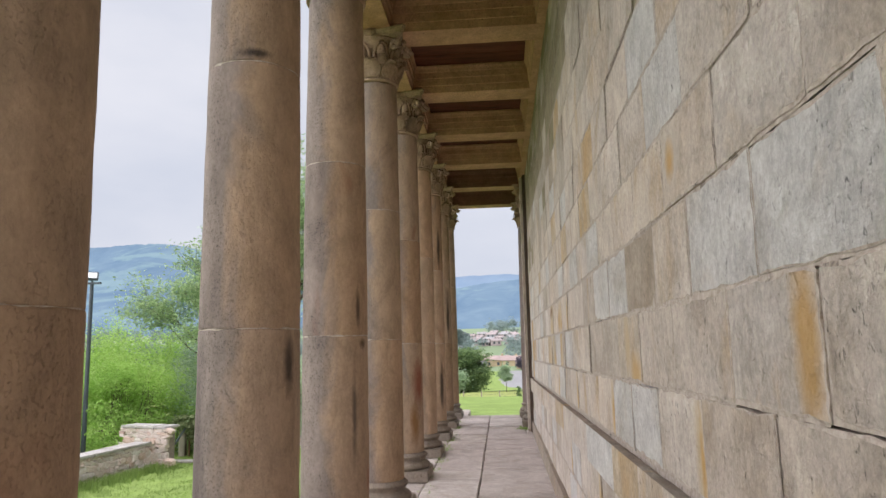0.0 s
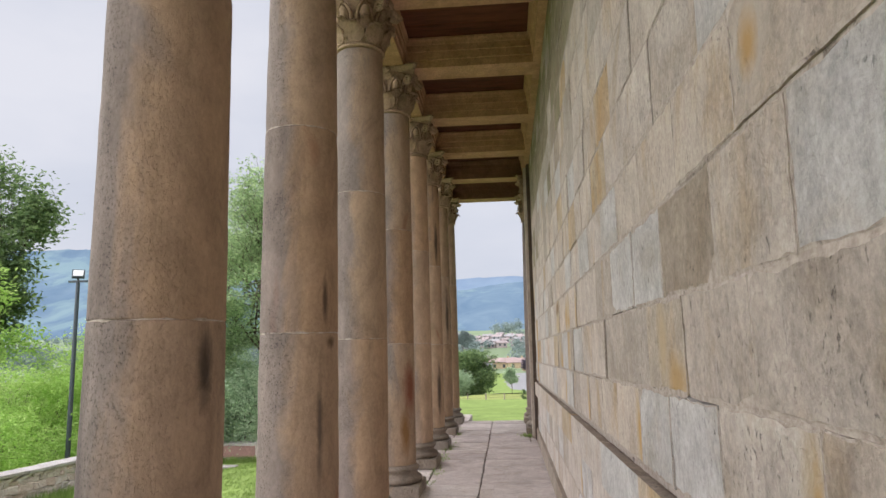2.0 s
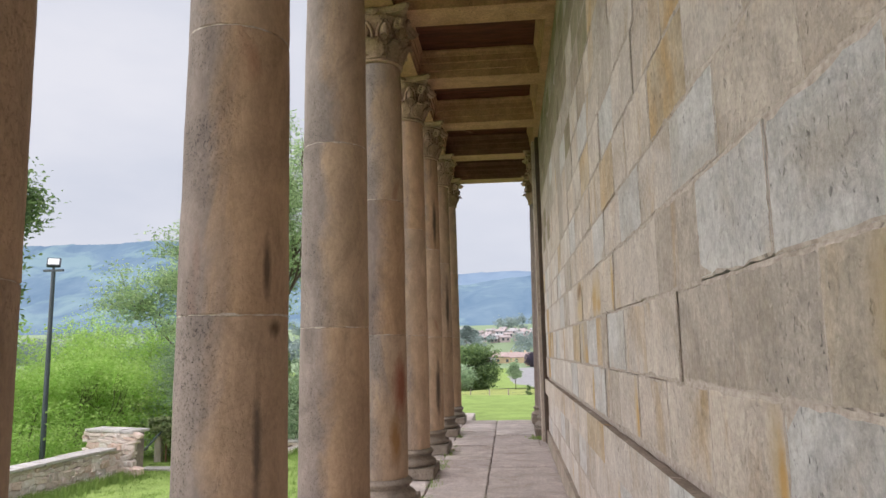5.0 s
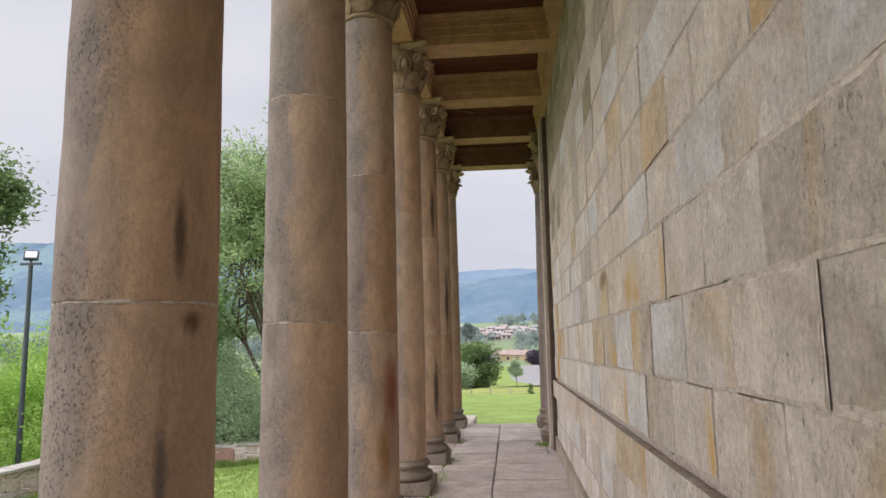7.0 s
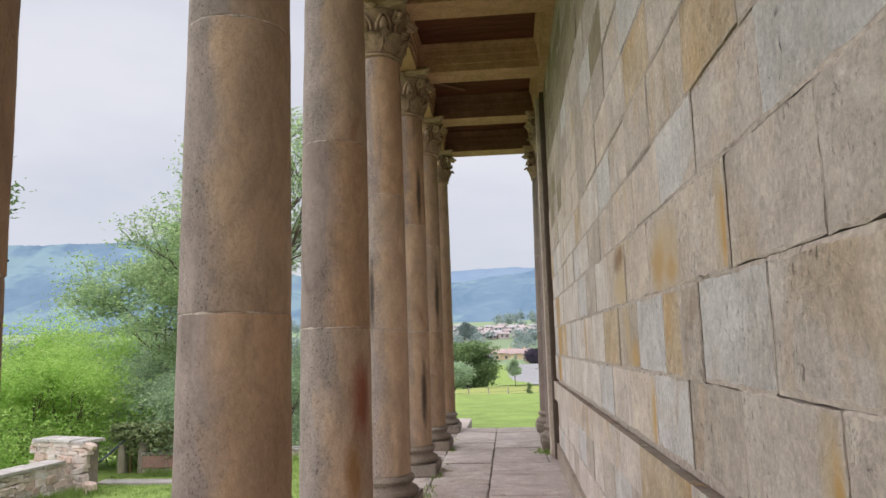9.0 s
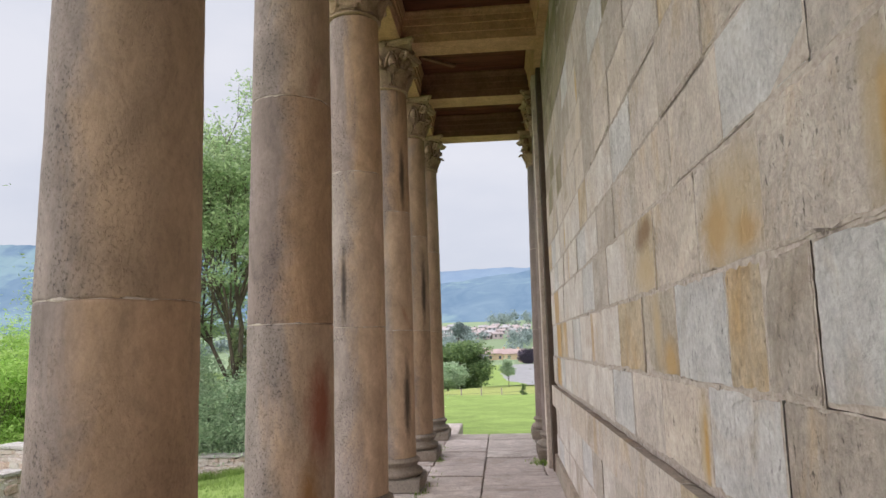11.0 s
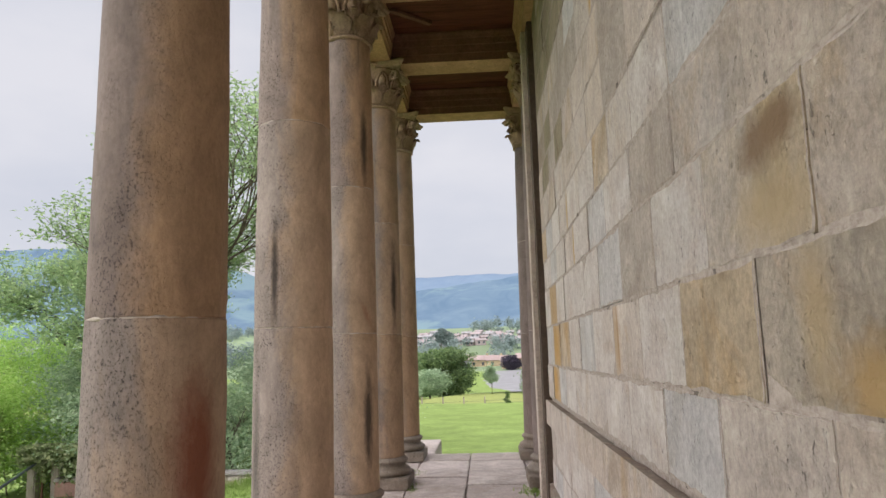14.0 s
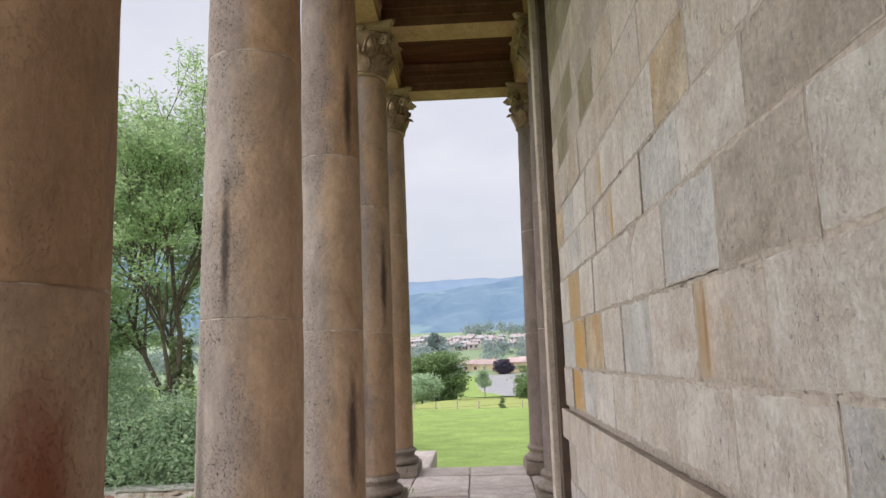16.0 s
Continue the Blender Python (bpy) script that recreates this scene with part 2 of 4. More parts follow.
WALL_TAUPE = stone("grey_brown_sandstone", [(0.0, (0.39, 0.335, 0.285)), (1.0, (0.41, 0.36, 0.31))], stain_from=0.68, relief=0.9)
OCHRE, PALE_OCHRE, IRON_BROWN = (0.50, 0.30, 0.10), (0.50, 0.385, 0.235), (0.24, 0.155, 0.09)
WALL_STRIPE = stone("ochre_striped_sandstone", BEIGE[:4], stain_from=0.64, relief=0.9, stains=[((0.0, -0.205, 0.0), (0.08, 0.075, 0.26), OCHRE)])
WALL_VEIN = stone("brown_veined_sandstone", BEIGE[1:], stain_from=0.66, relief=0.9, stains=[((0.0, 0.25, 0.0), (0.08, 0.12, 0.26), (0.45, 0.32, 0.19)), ((0.0, 0.21, 0.02), (0.06, 0.022, 0.22), (0.36, 0.21, 0.10))])
WALL_SPOT = stone("ochre_spotted_sandstone", BEIGE[2:], stain_from=0.72, relief=0.9, stains=[((0.0, 0.19, 0.02), (0.08, 0.13, 0.15), (0.52, 0.46, 0.39)), ((0.0, 0.19, 0.01), (0.08, 0.065, 0.085), OCHRE)])
WALL_EDGE = stone("ochre_edged_sandstone", BEIGE[1:], stain_from=0.68, relief=0.9, stains=[((0.0, -0.25, -0.02), (0.08, 0.07, 0.22), PALE_OCHRE), ((0.0, -0.27, -0.05), (0.08, 0.03, 0.14), OCHRE)])
WALL_ARCH = stone("ochre_clouded_sandstone", BEIGE[:3], stain_from=0.62, relief=0.9, stains=[((0.0, -0.05, -0.02), (0.08, 0.33, 0.19), PALE_OCHRE), ((0.0, 0.10, -0.06), (0.08, 0.15, 0.12), (0.47, 0.31, 0.14)), ((0.0, -0.16, -0.10), (0.08, 0.12, 0.06), (0.47, 0.31, 0.14))])
WALL_SEEP = stone("ochre_seeped_sandstone", [(0.0, (0.41, 0.355, 0.29)), (1.0, (0.43, 0.37, 0.30))], stain_from=0.62, relief=0.9, stains=[((0.0, -0.17, -0.12), (0.08, 0.16, 0.11), (0.47, 0.31, 0.13)), ((0.0, 0.02, 0.02), (0.08, 0.09, 0.18), PALE_OCHRE)])
WALL_RUST = stone("deep_ochre_sandstone", [(0.0, (0.44, 0.345, 0.23)), (1.0, (0.45, 0.35, 0.24))], stain=OCHRE, stain_from=0.50, relief=0.9, stains=[((0.0, 0.06, 0.0), (0.08, 0.24, 0.22), OCHRE)])
WALL_BLOT = stone("brown_blotted_sandstone", [(0.0, (0.46, 0.405, 0.345)), (1.0, (0.47, 0.41, 0.35))], stain=(0.46, 0.34, 0.18), stain_from=0.58, relief=0.9, stains=[((0.0, -0.14, -0.08), (0.08, 0.26, 0.11), PALE_OCHRE), ((0.0, -0.10, 0.09), (0.08, 0.17, 0.08), IRON_BROWN), ((0.0, -0.22, 0.11), (0.08, 0.10, 0.06), IRON_BROWN)])
MORTAR = pointing("lime_mortar")
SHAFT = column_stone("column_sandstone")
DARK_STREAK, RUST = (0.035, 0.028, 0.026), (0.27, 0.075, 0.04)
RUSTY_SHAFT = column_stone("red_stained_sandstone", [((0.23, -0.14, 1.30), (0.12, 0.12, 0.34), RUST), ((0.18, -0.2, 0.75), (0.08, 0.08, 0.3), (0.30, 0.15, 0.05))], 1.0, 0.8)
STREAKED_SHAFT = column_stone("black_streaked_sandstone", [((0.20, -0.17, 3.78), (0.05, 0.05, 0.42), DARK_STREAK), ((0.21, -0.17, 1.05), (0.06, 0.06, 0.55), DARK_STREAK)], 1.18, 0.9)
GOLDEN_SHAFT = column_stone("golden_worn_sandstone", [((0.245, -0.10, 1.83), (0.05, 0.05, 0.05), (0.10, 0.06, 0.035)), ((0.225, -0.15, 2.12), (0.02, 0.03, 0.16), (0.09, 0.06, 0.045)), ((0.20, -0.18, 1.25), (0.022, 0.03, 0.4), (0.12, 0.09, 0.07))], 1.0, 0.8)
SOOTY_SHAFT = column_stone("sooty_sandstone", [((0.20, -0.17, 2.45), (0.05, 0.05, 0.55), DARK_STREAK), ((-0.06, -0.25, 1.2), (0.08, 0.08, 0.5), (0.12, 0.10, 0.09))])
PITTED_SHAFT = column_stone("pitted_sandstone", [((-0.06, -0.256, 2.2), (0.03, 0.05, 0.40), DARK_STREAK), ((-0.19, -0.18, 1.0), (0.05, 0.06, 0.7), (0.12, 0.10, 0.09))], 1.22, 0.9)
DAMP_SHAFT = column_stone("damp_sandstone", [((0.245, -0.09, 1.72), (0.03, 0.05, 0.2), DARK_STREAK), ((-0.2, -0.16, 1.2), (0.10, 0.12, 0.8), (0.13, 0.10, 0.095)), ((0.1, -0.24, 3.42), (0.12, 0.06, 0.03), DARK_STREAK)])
CARVED = stone("carved_sandstone", [(0.0, (0.37, 0.255, 0.175)), (0.5, (0.40, 0.285, 0.20)), (1.0, (0.34, 0.235, 0.165))], stain=(0.13, 0.085, 0.06), stain_from=0.60, relief=1.0)
BEAM = stone("beam_stone", [(0.0, (0.43, 0.258, 0.158)), (0.5, (0.455, 0.28, 0.175)), (1.0, (0.44, 0.265, 0.165))], stain_from=0.68)
LEDGE = stone("weathered_ledge_stone", [(0.0, (0.25, 0.20, 0.16)), (0.5, (0.30, 0.25, 0.205)), (1.0, (0.27, 0.235, 0.195))], stain_from=0.66)
# Shade of the wall-end recess, put into the colour as near-black brown.
RECESS_SHADE = stone("shade_dark_stone", [(0.0, (0.085, 0.062, 0.047)), (1.0, (0.11, 0.08, 0.06))], stain_from=0.8)
BASE_STONE = stone("worn_base_stone", [(0.0, (0.19, 0.155, 0.125)), (0.5, (0.23, 0.19, 0.155)), (1.0, (0.205, 0.175, 0.145))], stain_from=0.75)
PAVING = stone("paving_stone", [(0.0, (0.39, 0.335, 0.31)), (0.3, (0.51, 0.45, 0.42)), (0.6, (0.43, 0.375, 0.345)), (1.0, (0.55, 0.495, 0.46))], stain=(0.25, 0.205, 0.18), stain_from=0.62, streak=(0.6, 1, 1), relief=0.8)
CEILING_WOOD = plain("dark_stained_boards", (0.055, 0.016, 0.009), (0.15, 0.046, 0.024), 14, stretch=(0.15, 1, 1))
DARK_BEAM = stone("dark_brown_beam", [(0.0, (0.15, 0.075, 0.05)), (1.0, (0.19, 0.10, 0.065))], stain=(0.20, 0.12, 0.08), stain_from=0.62, streak=(0.3, 1, 1))



# ---- building blocks ----
def link(name, bm, mat, smooth=False):
    me = bpy.data.meshes.new(name)
    bm.normal_update()
    bm.to_mesh(me)
    bm.free()
    me.materials.append(mat)
    if smooth:
        me.shade_smooth()
    return new(name, me)


def part(name, bm, mat, parent, label="", smooth=False):
    ob = link(name, bm, mat, smooth)
    ob.parent = parent
    return tagged(ob, label)


def again(ob, m, parent=None):
    """One more piece on the same mesh."""
    o = ob.copy()
    scene.collection.objects.link(o)
    if parent is not None:
        o.parent = parent
    o.matrix_basis = m
    return o


def anchor(name, x, y, z, label="", category="", group="", kind=""):
    e = new(name)
    e.matrix_basis = pose(x, y, z)
    return tagged(e, label, category, group, kind)


def box(x0, x1, y0, y1, z0, z1, bevel=0.0, bm=None):
    bm = bm or bmesh.new()
    vs = bmesh.ops.create_cube(bm, size=1.0)["verts"]
    for v in vs:
        v.co = Vector((x0 + (v.co.x + 0.5) * (x1 - x0), y0 + (v.co.y + 0.5) * (y1 - y0), z0 + (v.co.z + 0.5) * (z1 - z0)))
    if bevel:
        es = list({e for v in vs for e in v.link_edges})
        bmesh.ops.bevel(bm, geom=es, offset=bevel, segments=2, affect="EDGES")
    return bm


def lathe(profile, segs=48, wear=0.0, seed=0.0):
    """A turned solid from (radius, height) pairs, closed top and bottom, with a little wear."""
    bm, rings = bmesh.new(), []
    for r, z in profile:
        ring = []
        for i in range(segs):
            a = 2 * math.pi * i / segs
            rr = r
            if wear:
                rr += wear * noise.noise((3 * math.cos(a) + seed, 3 * math.sin(a), 3 * z)) + 0.5 * wear * noise.noise((9 * math.cos(a), 9 * math.sin(a) + seed, 7 * z))
            ring.append(bm.verts.new((rr * math.cos(a), rr * math.sin(a), z)))
        rings.append(ring)
    for lo, hi in zip(rings, rings[1:]):
        for i in range(segs):
            j = (i + 1) % segs
            bm.faces.new((lo[i], lo[j], hi[j], hi[i]))
    bm.faces.new(rings[0][::-1])
    bm.faces.new(rings[-1])
    return bm


def sweep(profile, a, b):
    """A profile of (across, up) pairs drawn straight from a to b (both level), as a closed solid."""
    a, b = Vector(a), Vector(b)
    side = (b - a).normalized().cross(Vector((0, 0, 1)))
    bm = bmesh.new()
    ends = [[bm.verts.new(p + side * u + Vector((0, 0, w))) for u, w in profile] for p in (a, b)]
    k = len(profile)
    for i in range(k):
        j = (i + 1) % k
        bm.faces.new((ends[0][i], ends[0][j], ends[1][j], ends[1][i]))
    bm.faces.new(ends[0][::-1])
    bm.faces.new(ends[1])
    bmesh.ops.recalc_face_normals(bm, faces=bm.faces)
    return bm


def worn_sweep(profile, a, b, wear, seed):
    """As sweep, in short lengths with knocked and weathered arrises."""
    a, b = Vector(a), Vector(b)
    side = (b - a).normalized().cross(Vector((0, 0, 1)))
    k, steps = len(profile), max(4, int((b - a).length / 0.07))
    bm, rings = bmesh.new(), []
    for i in range(steps + 1):
        p = a.lerp(b, i / steps)
        ring = []
        for j, (u, w) in enumerate(profile):
            amount = wear if w > 0.1 and u > 0.0 else 0.25 * wear if u > 0.0 else 0.0
            chip = amount * (noise.noise((p.y * 4.0 + seed, 3.0 * j, w)) + 0.7 * noise.noise((p.y * 17.0 + seed, 5.0 * j, w)))
            ring.append(bm.verts.new(p + side * (u - abs(chip)) + Vector((0, 0, w + 0.5 * chip))))
        rings.append(ring)
    for lo, hi in zip(rings, rings[1:]):
        for i in range(k):
            bm.faces.new((lo[i], lo[(i + 1) % k], hi[(i + 1) % k], hi[i]))
    bm.faces.new(rings[0][::-1])
    bm.faces.new(rings[-1])
    bmesh.ops.recalc_face_normals(bm, faces=bm.faces)
    return bm


def tube(bm, pts, radii, segs=6):
    """A tapered limb through pts."""
    rings = []
    for i, (p, r) in enumerate(zip(pts, radii)):
        d = (pts[min(i + 1, len(pts) - 1)] - pts[max(i - 1, 0)]).normalized()
        u = d.orthogonal().normalized()
        w = d.cross(u)
        rings.append([bm.verts.new(p + r * (math.cos(t) * u + math.sin(t) * w)) for t in (2 * math.pi * k / segs for k in range(segs))])
    for lo, hi in zip(rings, rings[1:]):
        for i in range(segs):
            j = (i + 1) % segs
            bm.faces.new((lo[i], lo[j], hi[j], hi[i]))
    bm.faces.new(rings[-1])


# ---- the portico: plan ----
XC = -1.45          # row of columns
XW = 0.578          # face of the church wall
# The first three bays are unseen, added to close off light behind.
BAYS = [-4.50, -2.48, -0.467, 1.625, 3.645, 5.615, 7.628, 9.612, 11.622, 13.615, 15.655, 17.686]
SOFFIT, EAVES = 5.48, 5.88
NECK = 4.872        # top of the shafts
Y_BACK, Y_END, WALL_END = -5.2, 18.12, 14.38
SETTLED = -0.011    # fall of the wall's courses along the walk


def course(z, y):
    return z + SETTLED * (y - 8.0)


# Column, built once at the origin.
def leaf_mesh(width, height, lean, curl, thick=0.022):
    """A carved acanthus leaf: stands up the bell, swells, and curls over at its tip; lobed edges, raised midrib."""
    bm, rows, cols = bmesh.new(), 11, 7
    grid = [[], []]
    for side in (0, 1):
        for i in range(rows):
            t = i / (rows - 1)
            if t < 0.7:
                out, up = lean * (t / 0.7) ** 1.6, height * t / 0.7 * 0.86
            else:
                a = (t - 0.7) / 0.3 * math.pi * 0.95
                out, up = lean + curl * (1 - math.cos(a)) * 0.75 + 0.0, height * 0.86 + curl * math.sin(a)
            w = width * (0.62 + 0.5 * math.sin(math.pi * min(t / 0.85, 1)) ) * (1 - 0.55 * max(0, (t - 0.72) / 0.28)) * (1 + 0.10 * math.cos(t * 22))
            row = []
            for j in range(cols):
                s = 2 * j / (cols - 1) - 1
                rib = 0.018 * (1 - abs(s)) ** 2 - 0.012 * math.cos(s * 9.4)
                row.append(bm.verts.new((out + (rib if not side else -thick), s * w / 2, up)))
            grid[side].append(row)
    for i in range(rows - 1):
        for j in range(cols - 1):
            q = [(i, j), (i, j + 1), (i + 1, j + 1), (i + 1, j)]
            bm.faces.new([grid[0][a][c] for a, c in q])
            bm.faces.new([grid[1][a][c] for a, c in q][::-1])
    rim = [(0, j) for j in range(cols)] + [(i, cols - 1) for i in range(1, rows)] + [(rows - 1, j) for j in range(cols - 2, -1, -1)] + [(i, 0) for i in range(rows - 2, 0, -1)]
    for p, q in zip(rim, rim[1:] + rim[:1]):
        bm.faces.new((grid[0][p[0]][p[1]], grid[1][p[0]][p[1]], grid[1][q[0]][q[1]], grid[0][q[0]][q[1]]))
    bmesh.ops.recalc_face_normals(bm, faces=bm.faces)
    return bm


def volute_mesh():
    """A scroll that springs from between the leaves and coils under a corner of the abacus."""
    bm, pts, rad = bmesh.new(), [], []
    for i in range(5):
        t = i / 4
        pts.append(Vector((0.24 + 0.11 * t, 0, 0.40 + 0.165 * t)))
        rad.append(0.020 + 0.010 * t)
    c = Vector((0.352, 0, 0.49))
    for i in range(1, 24):
        a = math.pi / 2 - i * 0.5
        r = 0.080 * (1 - i / 26)
        pts.append(c + Vector((math.cos(a) * r, 0, math.sin(a) * r)))
        rad.append(0.030 - 0.0009 * i)
    tube(bm, pts, rad, 7)
    bmesh.ops.recalc_face_normals(bm, faces=bm.faces)
    return bm


def arch_mesh():
    """A raised arched rib on the bell, round a hollow leaf."""
    bm, pts = bmesh.new(), []
    for i in range(15):
        a = math.pi * i / 14
        z = 0.30 + 0.24 * math.sin(a)
        out = 0.262 + 0.34 * max(0.0, z - 0.40)
        pts.append(Vector((out, -0.078 * math.cos(a), z)))
    tube(bm, pts, [0.019] * 15, 7)
    bmesh.ops.recalc_face_normals(bm, faces=bm.faces)
    return bm


def abacus_mesh(half=0.40, z0=0.62, z1=0.71):
    """A square slab with hollowed sides, cut corners and a moulded edge."""
    bm, outline = bmesh.new(), []
    for k in range(4):
        c, s = math.cos(k * math.pi / 2), math.sin(k * math.pi / 2)
        for i in range(9):
            t = 2 * i / 8 - 1
            x, y = half * (0.80 + 0.20 * t * t), half * 0.92 * t
            outline.append((c * x - s * y, s * x + c * y))
    rings = [[bm.verts.new((x * f, y * f, z)) for x, y in outline] for f, z in ((0.90, z0), (0.93, z0 + 0.035), (0.97, z0 + 0.045), (1.0, z1 - 0.02), (1.0, z1))]
    k = len(outline)
    for lo, hi in zip(rings, rings[1:]):
        for i in range(k):
            bm.faces.new((lo[i], lo[(i + 1) % k], hi[(i + 1) % k], hi[i]))
    bm.faces.new(rings[0][::-1])
    bm.faces.new(rings[-1])
    return bm


def shaft_radius(z):
    t = (z - 0.36) / (NECK - 0.36)
    return 0.279 - 0.010 * t - 0.028 * t * t


def drum_mesh(z0, z1, seed):
    zs = [z0 + 0.0005, z0 + 0.005, z0 + 0.014] + [z0 + 0.014 + (z1 - z0 - 0.028) * i / 22 for i in range(1, 22)] + [z1 - 0.014, z1 - 0.005, z1 - 0.0005]
    prof = [(shaft_radius(z) - (0.005 if i in (0, len(zs) - 1) else 0), z) for i, z in enumerate(zs)]
    bm = lathe(prof, 64, 0.0035, seed)
    for v in bm.verts:
        d = min(v.co.z - z0, z1 - v.co.z)
        if d < 0.03:
            # Chipped arrises along the joints.
            a = math.atan2(v.co.y, v.co.x)
            c = max(0.0, noise.noise((4 * math.cos(a) + seed, 4 * math.sin(a), 9.0 if v.co.z > (z0 + z1) / 2 else 2.0)) - 0.18)
            k = 1.0 - 0.13 * c * (1.0 - d / 0.03)
            v.co.x, v.co.y = v.co.x * k, v.co.y * k
    return bm


def make_column():
    col = anchor("column", XC, BAYS[0], 0, "weathered sandstone column with carved leafy capital, standing on paving", "column", "columns of the portico")
    part("plinth", box(-0.365, 0.365, -0.365, 0.365, 0, 0.14, 0.012), BASE_STONE, col, "square worn plinth")
    prof = [(0.335, 0.142)]
    for i in range(9):
        a = -math.pi / 2 + math.pi * i / 8
        prof.append((0.312 + 0.045 * math.cos(a), 0.187 + 0.043 * math.sin(a)))
    prof += [(0.312, 0.236), (0.296, 0.245), (0.289, 0.262), (0.292, 0.278), (0.304, 0.286), (0.304, 0.292)]
    for i in range(7):
        a = -math.pi / 2 + math.pi * i / 6
        prof.append((0.300 + 0.024 * math.cos(a), 0.318 + 0.024 * math.sin(a)))
    prof += [(0.296, 0.346), (0.285, 0.362)]
    part("base_moulding", lathe(prof, 48, 0.003, 2.0), BASE_STONE, col, "round moulded base", True)
    ring = [(0.24, NECK + 0.002)] + [(0.249 + 0.020 * math.cos(-math.pi / 2 + math.pi * i / 6), NECK + 0.022 + 0.018 * math.sin(-math.pi / 2 + math.pi * i / 6)) for i in range(7)] + [(0.24, NECK + 0.042)]
    part("neck_ring", lathe(ring, 40), CARVED, col, "", True)
    bell = lathe([(0.236, 0.0), (0.225, 0.12), (0.225, 0.28), (0.238, 0.42), (0.27, 0.53), (0.32, 0.60), (0.32, 0.618)], 32)
    cap = part("capital", bell, CARVED, col, "carved capital with curled acanthus leaves", True)
    cap.matrix_basis = pose(0, 0, NECK + 0.044) @ Matrix.Diagonal((1.04, 1.04, (SOFFIT - 0.004 - NECK - 0.044) / 0.71, 1))
    part("abacus", abacus_mesh(), CARVED, cap)
    low = part("leaf", leaf_mesh(0.185, 0.25, 0.060, 0.044), CARVED, cap, "", True)
    high = part("leaf", leaf_mesh(0.13, 0.33, 0.075, 0.045), CARVED, cap, "", True)
    scroll = part("volute", volute_mesh(), CARVED, cap, "", True)
    curl = part("arch_rib", arch_mesh(), CARVED, cap, "", True)
    bud = part("bud", lathe([(0.004, 0.0), (0.040, 0.03), (0.052, 0.10), (0.040, 0.17), (0.018, 0.21), (0.003, 0.22)], 12, 0.005, 1.0), CARVED, cap, "", True)
    rose = lathe([(0.012, -0.02), (0.045, -0.012), (0.058, 0.006), (0.040, 0.022), (0.022, 0.018), (0.016, 0.032), (0.004, 0.036)], 10, 0.006, 3.0)
    rose = part("rosette", rose, CARVED, cap, "", True)
    for k in range(8):
        a = 45 * k
        for ob, turn, r in ((low, a, 0.236), (high, a + 22.5, 0.222)):
            m = pose(0, 0, 0, 0, 0, turn) @ pose(r, 0, 0.0)
            if k == 0:
                ob.matrix_basis = m
            else:
                again(ob, m)
        m = pose(0, 0, 0, 0, 0, 45 * k + 22.5)
        n = pose(0, 0, 0, 0, 0, 45 * k + 22.5) @ pose(0.252, 0, 0.30, 0, 12, 0)
        if k == 0:
            curl.matrix_basis, bud.matrix_basis = m, n
        else:
            again(curl, m)
            again(bud, n)
    for k in range(4):
        m, f = pose(0, 0, 0, 0, 0, 45 + 90 * k), pose(0, 0, 0, 0, 0, 90 * k) @ pose(0.325, 0, 0.655, 0, 90, 0)
        if k == 0:
            scroll.matrix_basis, rose.matrix_basis = m, f
        else:
            again(scroll, m)
            again(rose, f)
    return col


def add_shaft(col, low, high, mat, seed):
    """Three drums, bedded on thin mortar, with this column's own joint heights."""
    for i, (a, b) in enumerate(((0.362, low), (low, high), (high, NECK))):
        part("drum", drum_mesh(a, b, 5.0 * i + seed), mat, col, "", True)
    for z in (low, high):
        r = shaft_radius(z)
        part("joint", lathe([(r - 0.03, z - 0.009), (r - 0.006, z - 0.008), (r - 0.003, z - 0.003), (r - 0.003, z + 0.003), (r - 0.006, z + 0.008), (r - 0.03, z + 0.009)], 64, 0.005, z + seed), MORTAR, col, "ragged pale mortar joint", True)


column = make_column()
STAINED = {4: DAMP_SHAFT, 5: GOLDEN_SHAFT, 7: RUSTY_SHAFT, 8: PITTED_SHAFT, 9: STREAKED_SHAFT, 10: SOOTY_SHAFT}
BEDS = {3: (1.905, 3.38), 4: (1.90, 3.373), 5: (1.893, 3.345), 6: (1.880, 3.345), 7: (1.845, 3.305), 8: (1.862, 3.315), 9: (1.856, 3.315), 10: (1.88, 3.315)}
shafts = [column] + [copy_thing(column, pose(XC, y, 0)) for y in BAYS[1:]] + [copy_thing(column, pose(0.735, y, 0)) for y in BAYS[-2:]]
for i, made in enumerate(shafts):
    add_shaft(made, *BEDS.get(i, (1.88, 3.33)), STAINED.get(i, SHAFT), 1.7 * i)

# Beams, architraves, ceiling, roof.
def beam_profile(half, step=0.014):
    right = [(half, 0.0), (half, 0.105), (half + step, 0.11), (half + step, 0.215), (half + 2 * step, 0.22), (half + 2 * step, 0.305),
             (half + 2.6 * step, 0.312), (half + 3.2 * step, 0.345), (half + 4.6 * step, 0.375), (half + 4.6 * step, EAVES - SOFFIT)]
    return right + [(-u, w) for u, w in right[::-1]]


for y in BAYS:
    end = 4.0 if y > 17 else XW + 0.03
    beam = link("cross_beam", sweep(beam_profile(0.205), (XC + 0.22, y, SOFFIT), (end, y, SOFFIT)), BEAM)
    # The last two beams are dark brown above a pale soffit.
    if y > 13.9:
        beam.data.materials.append(DARK_BEAM)
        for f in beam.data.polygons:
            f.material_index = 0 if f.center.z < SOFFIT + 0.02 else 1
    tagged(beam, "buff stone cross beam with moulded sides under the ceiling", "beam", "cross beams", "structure")
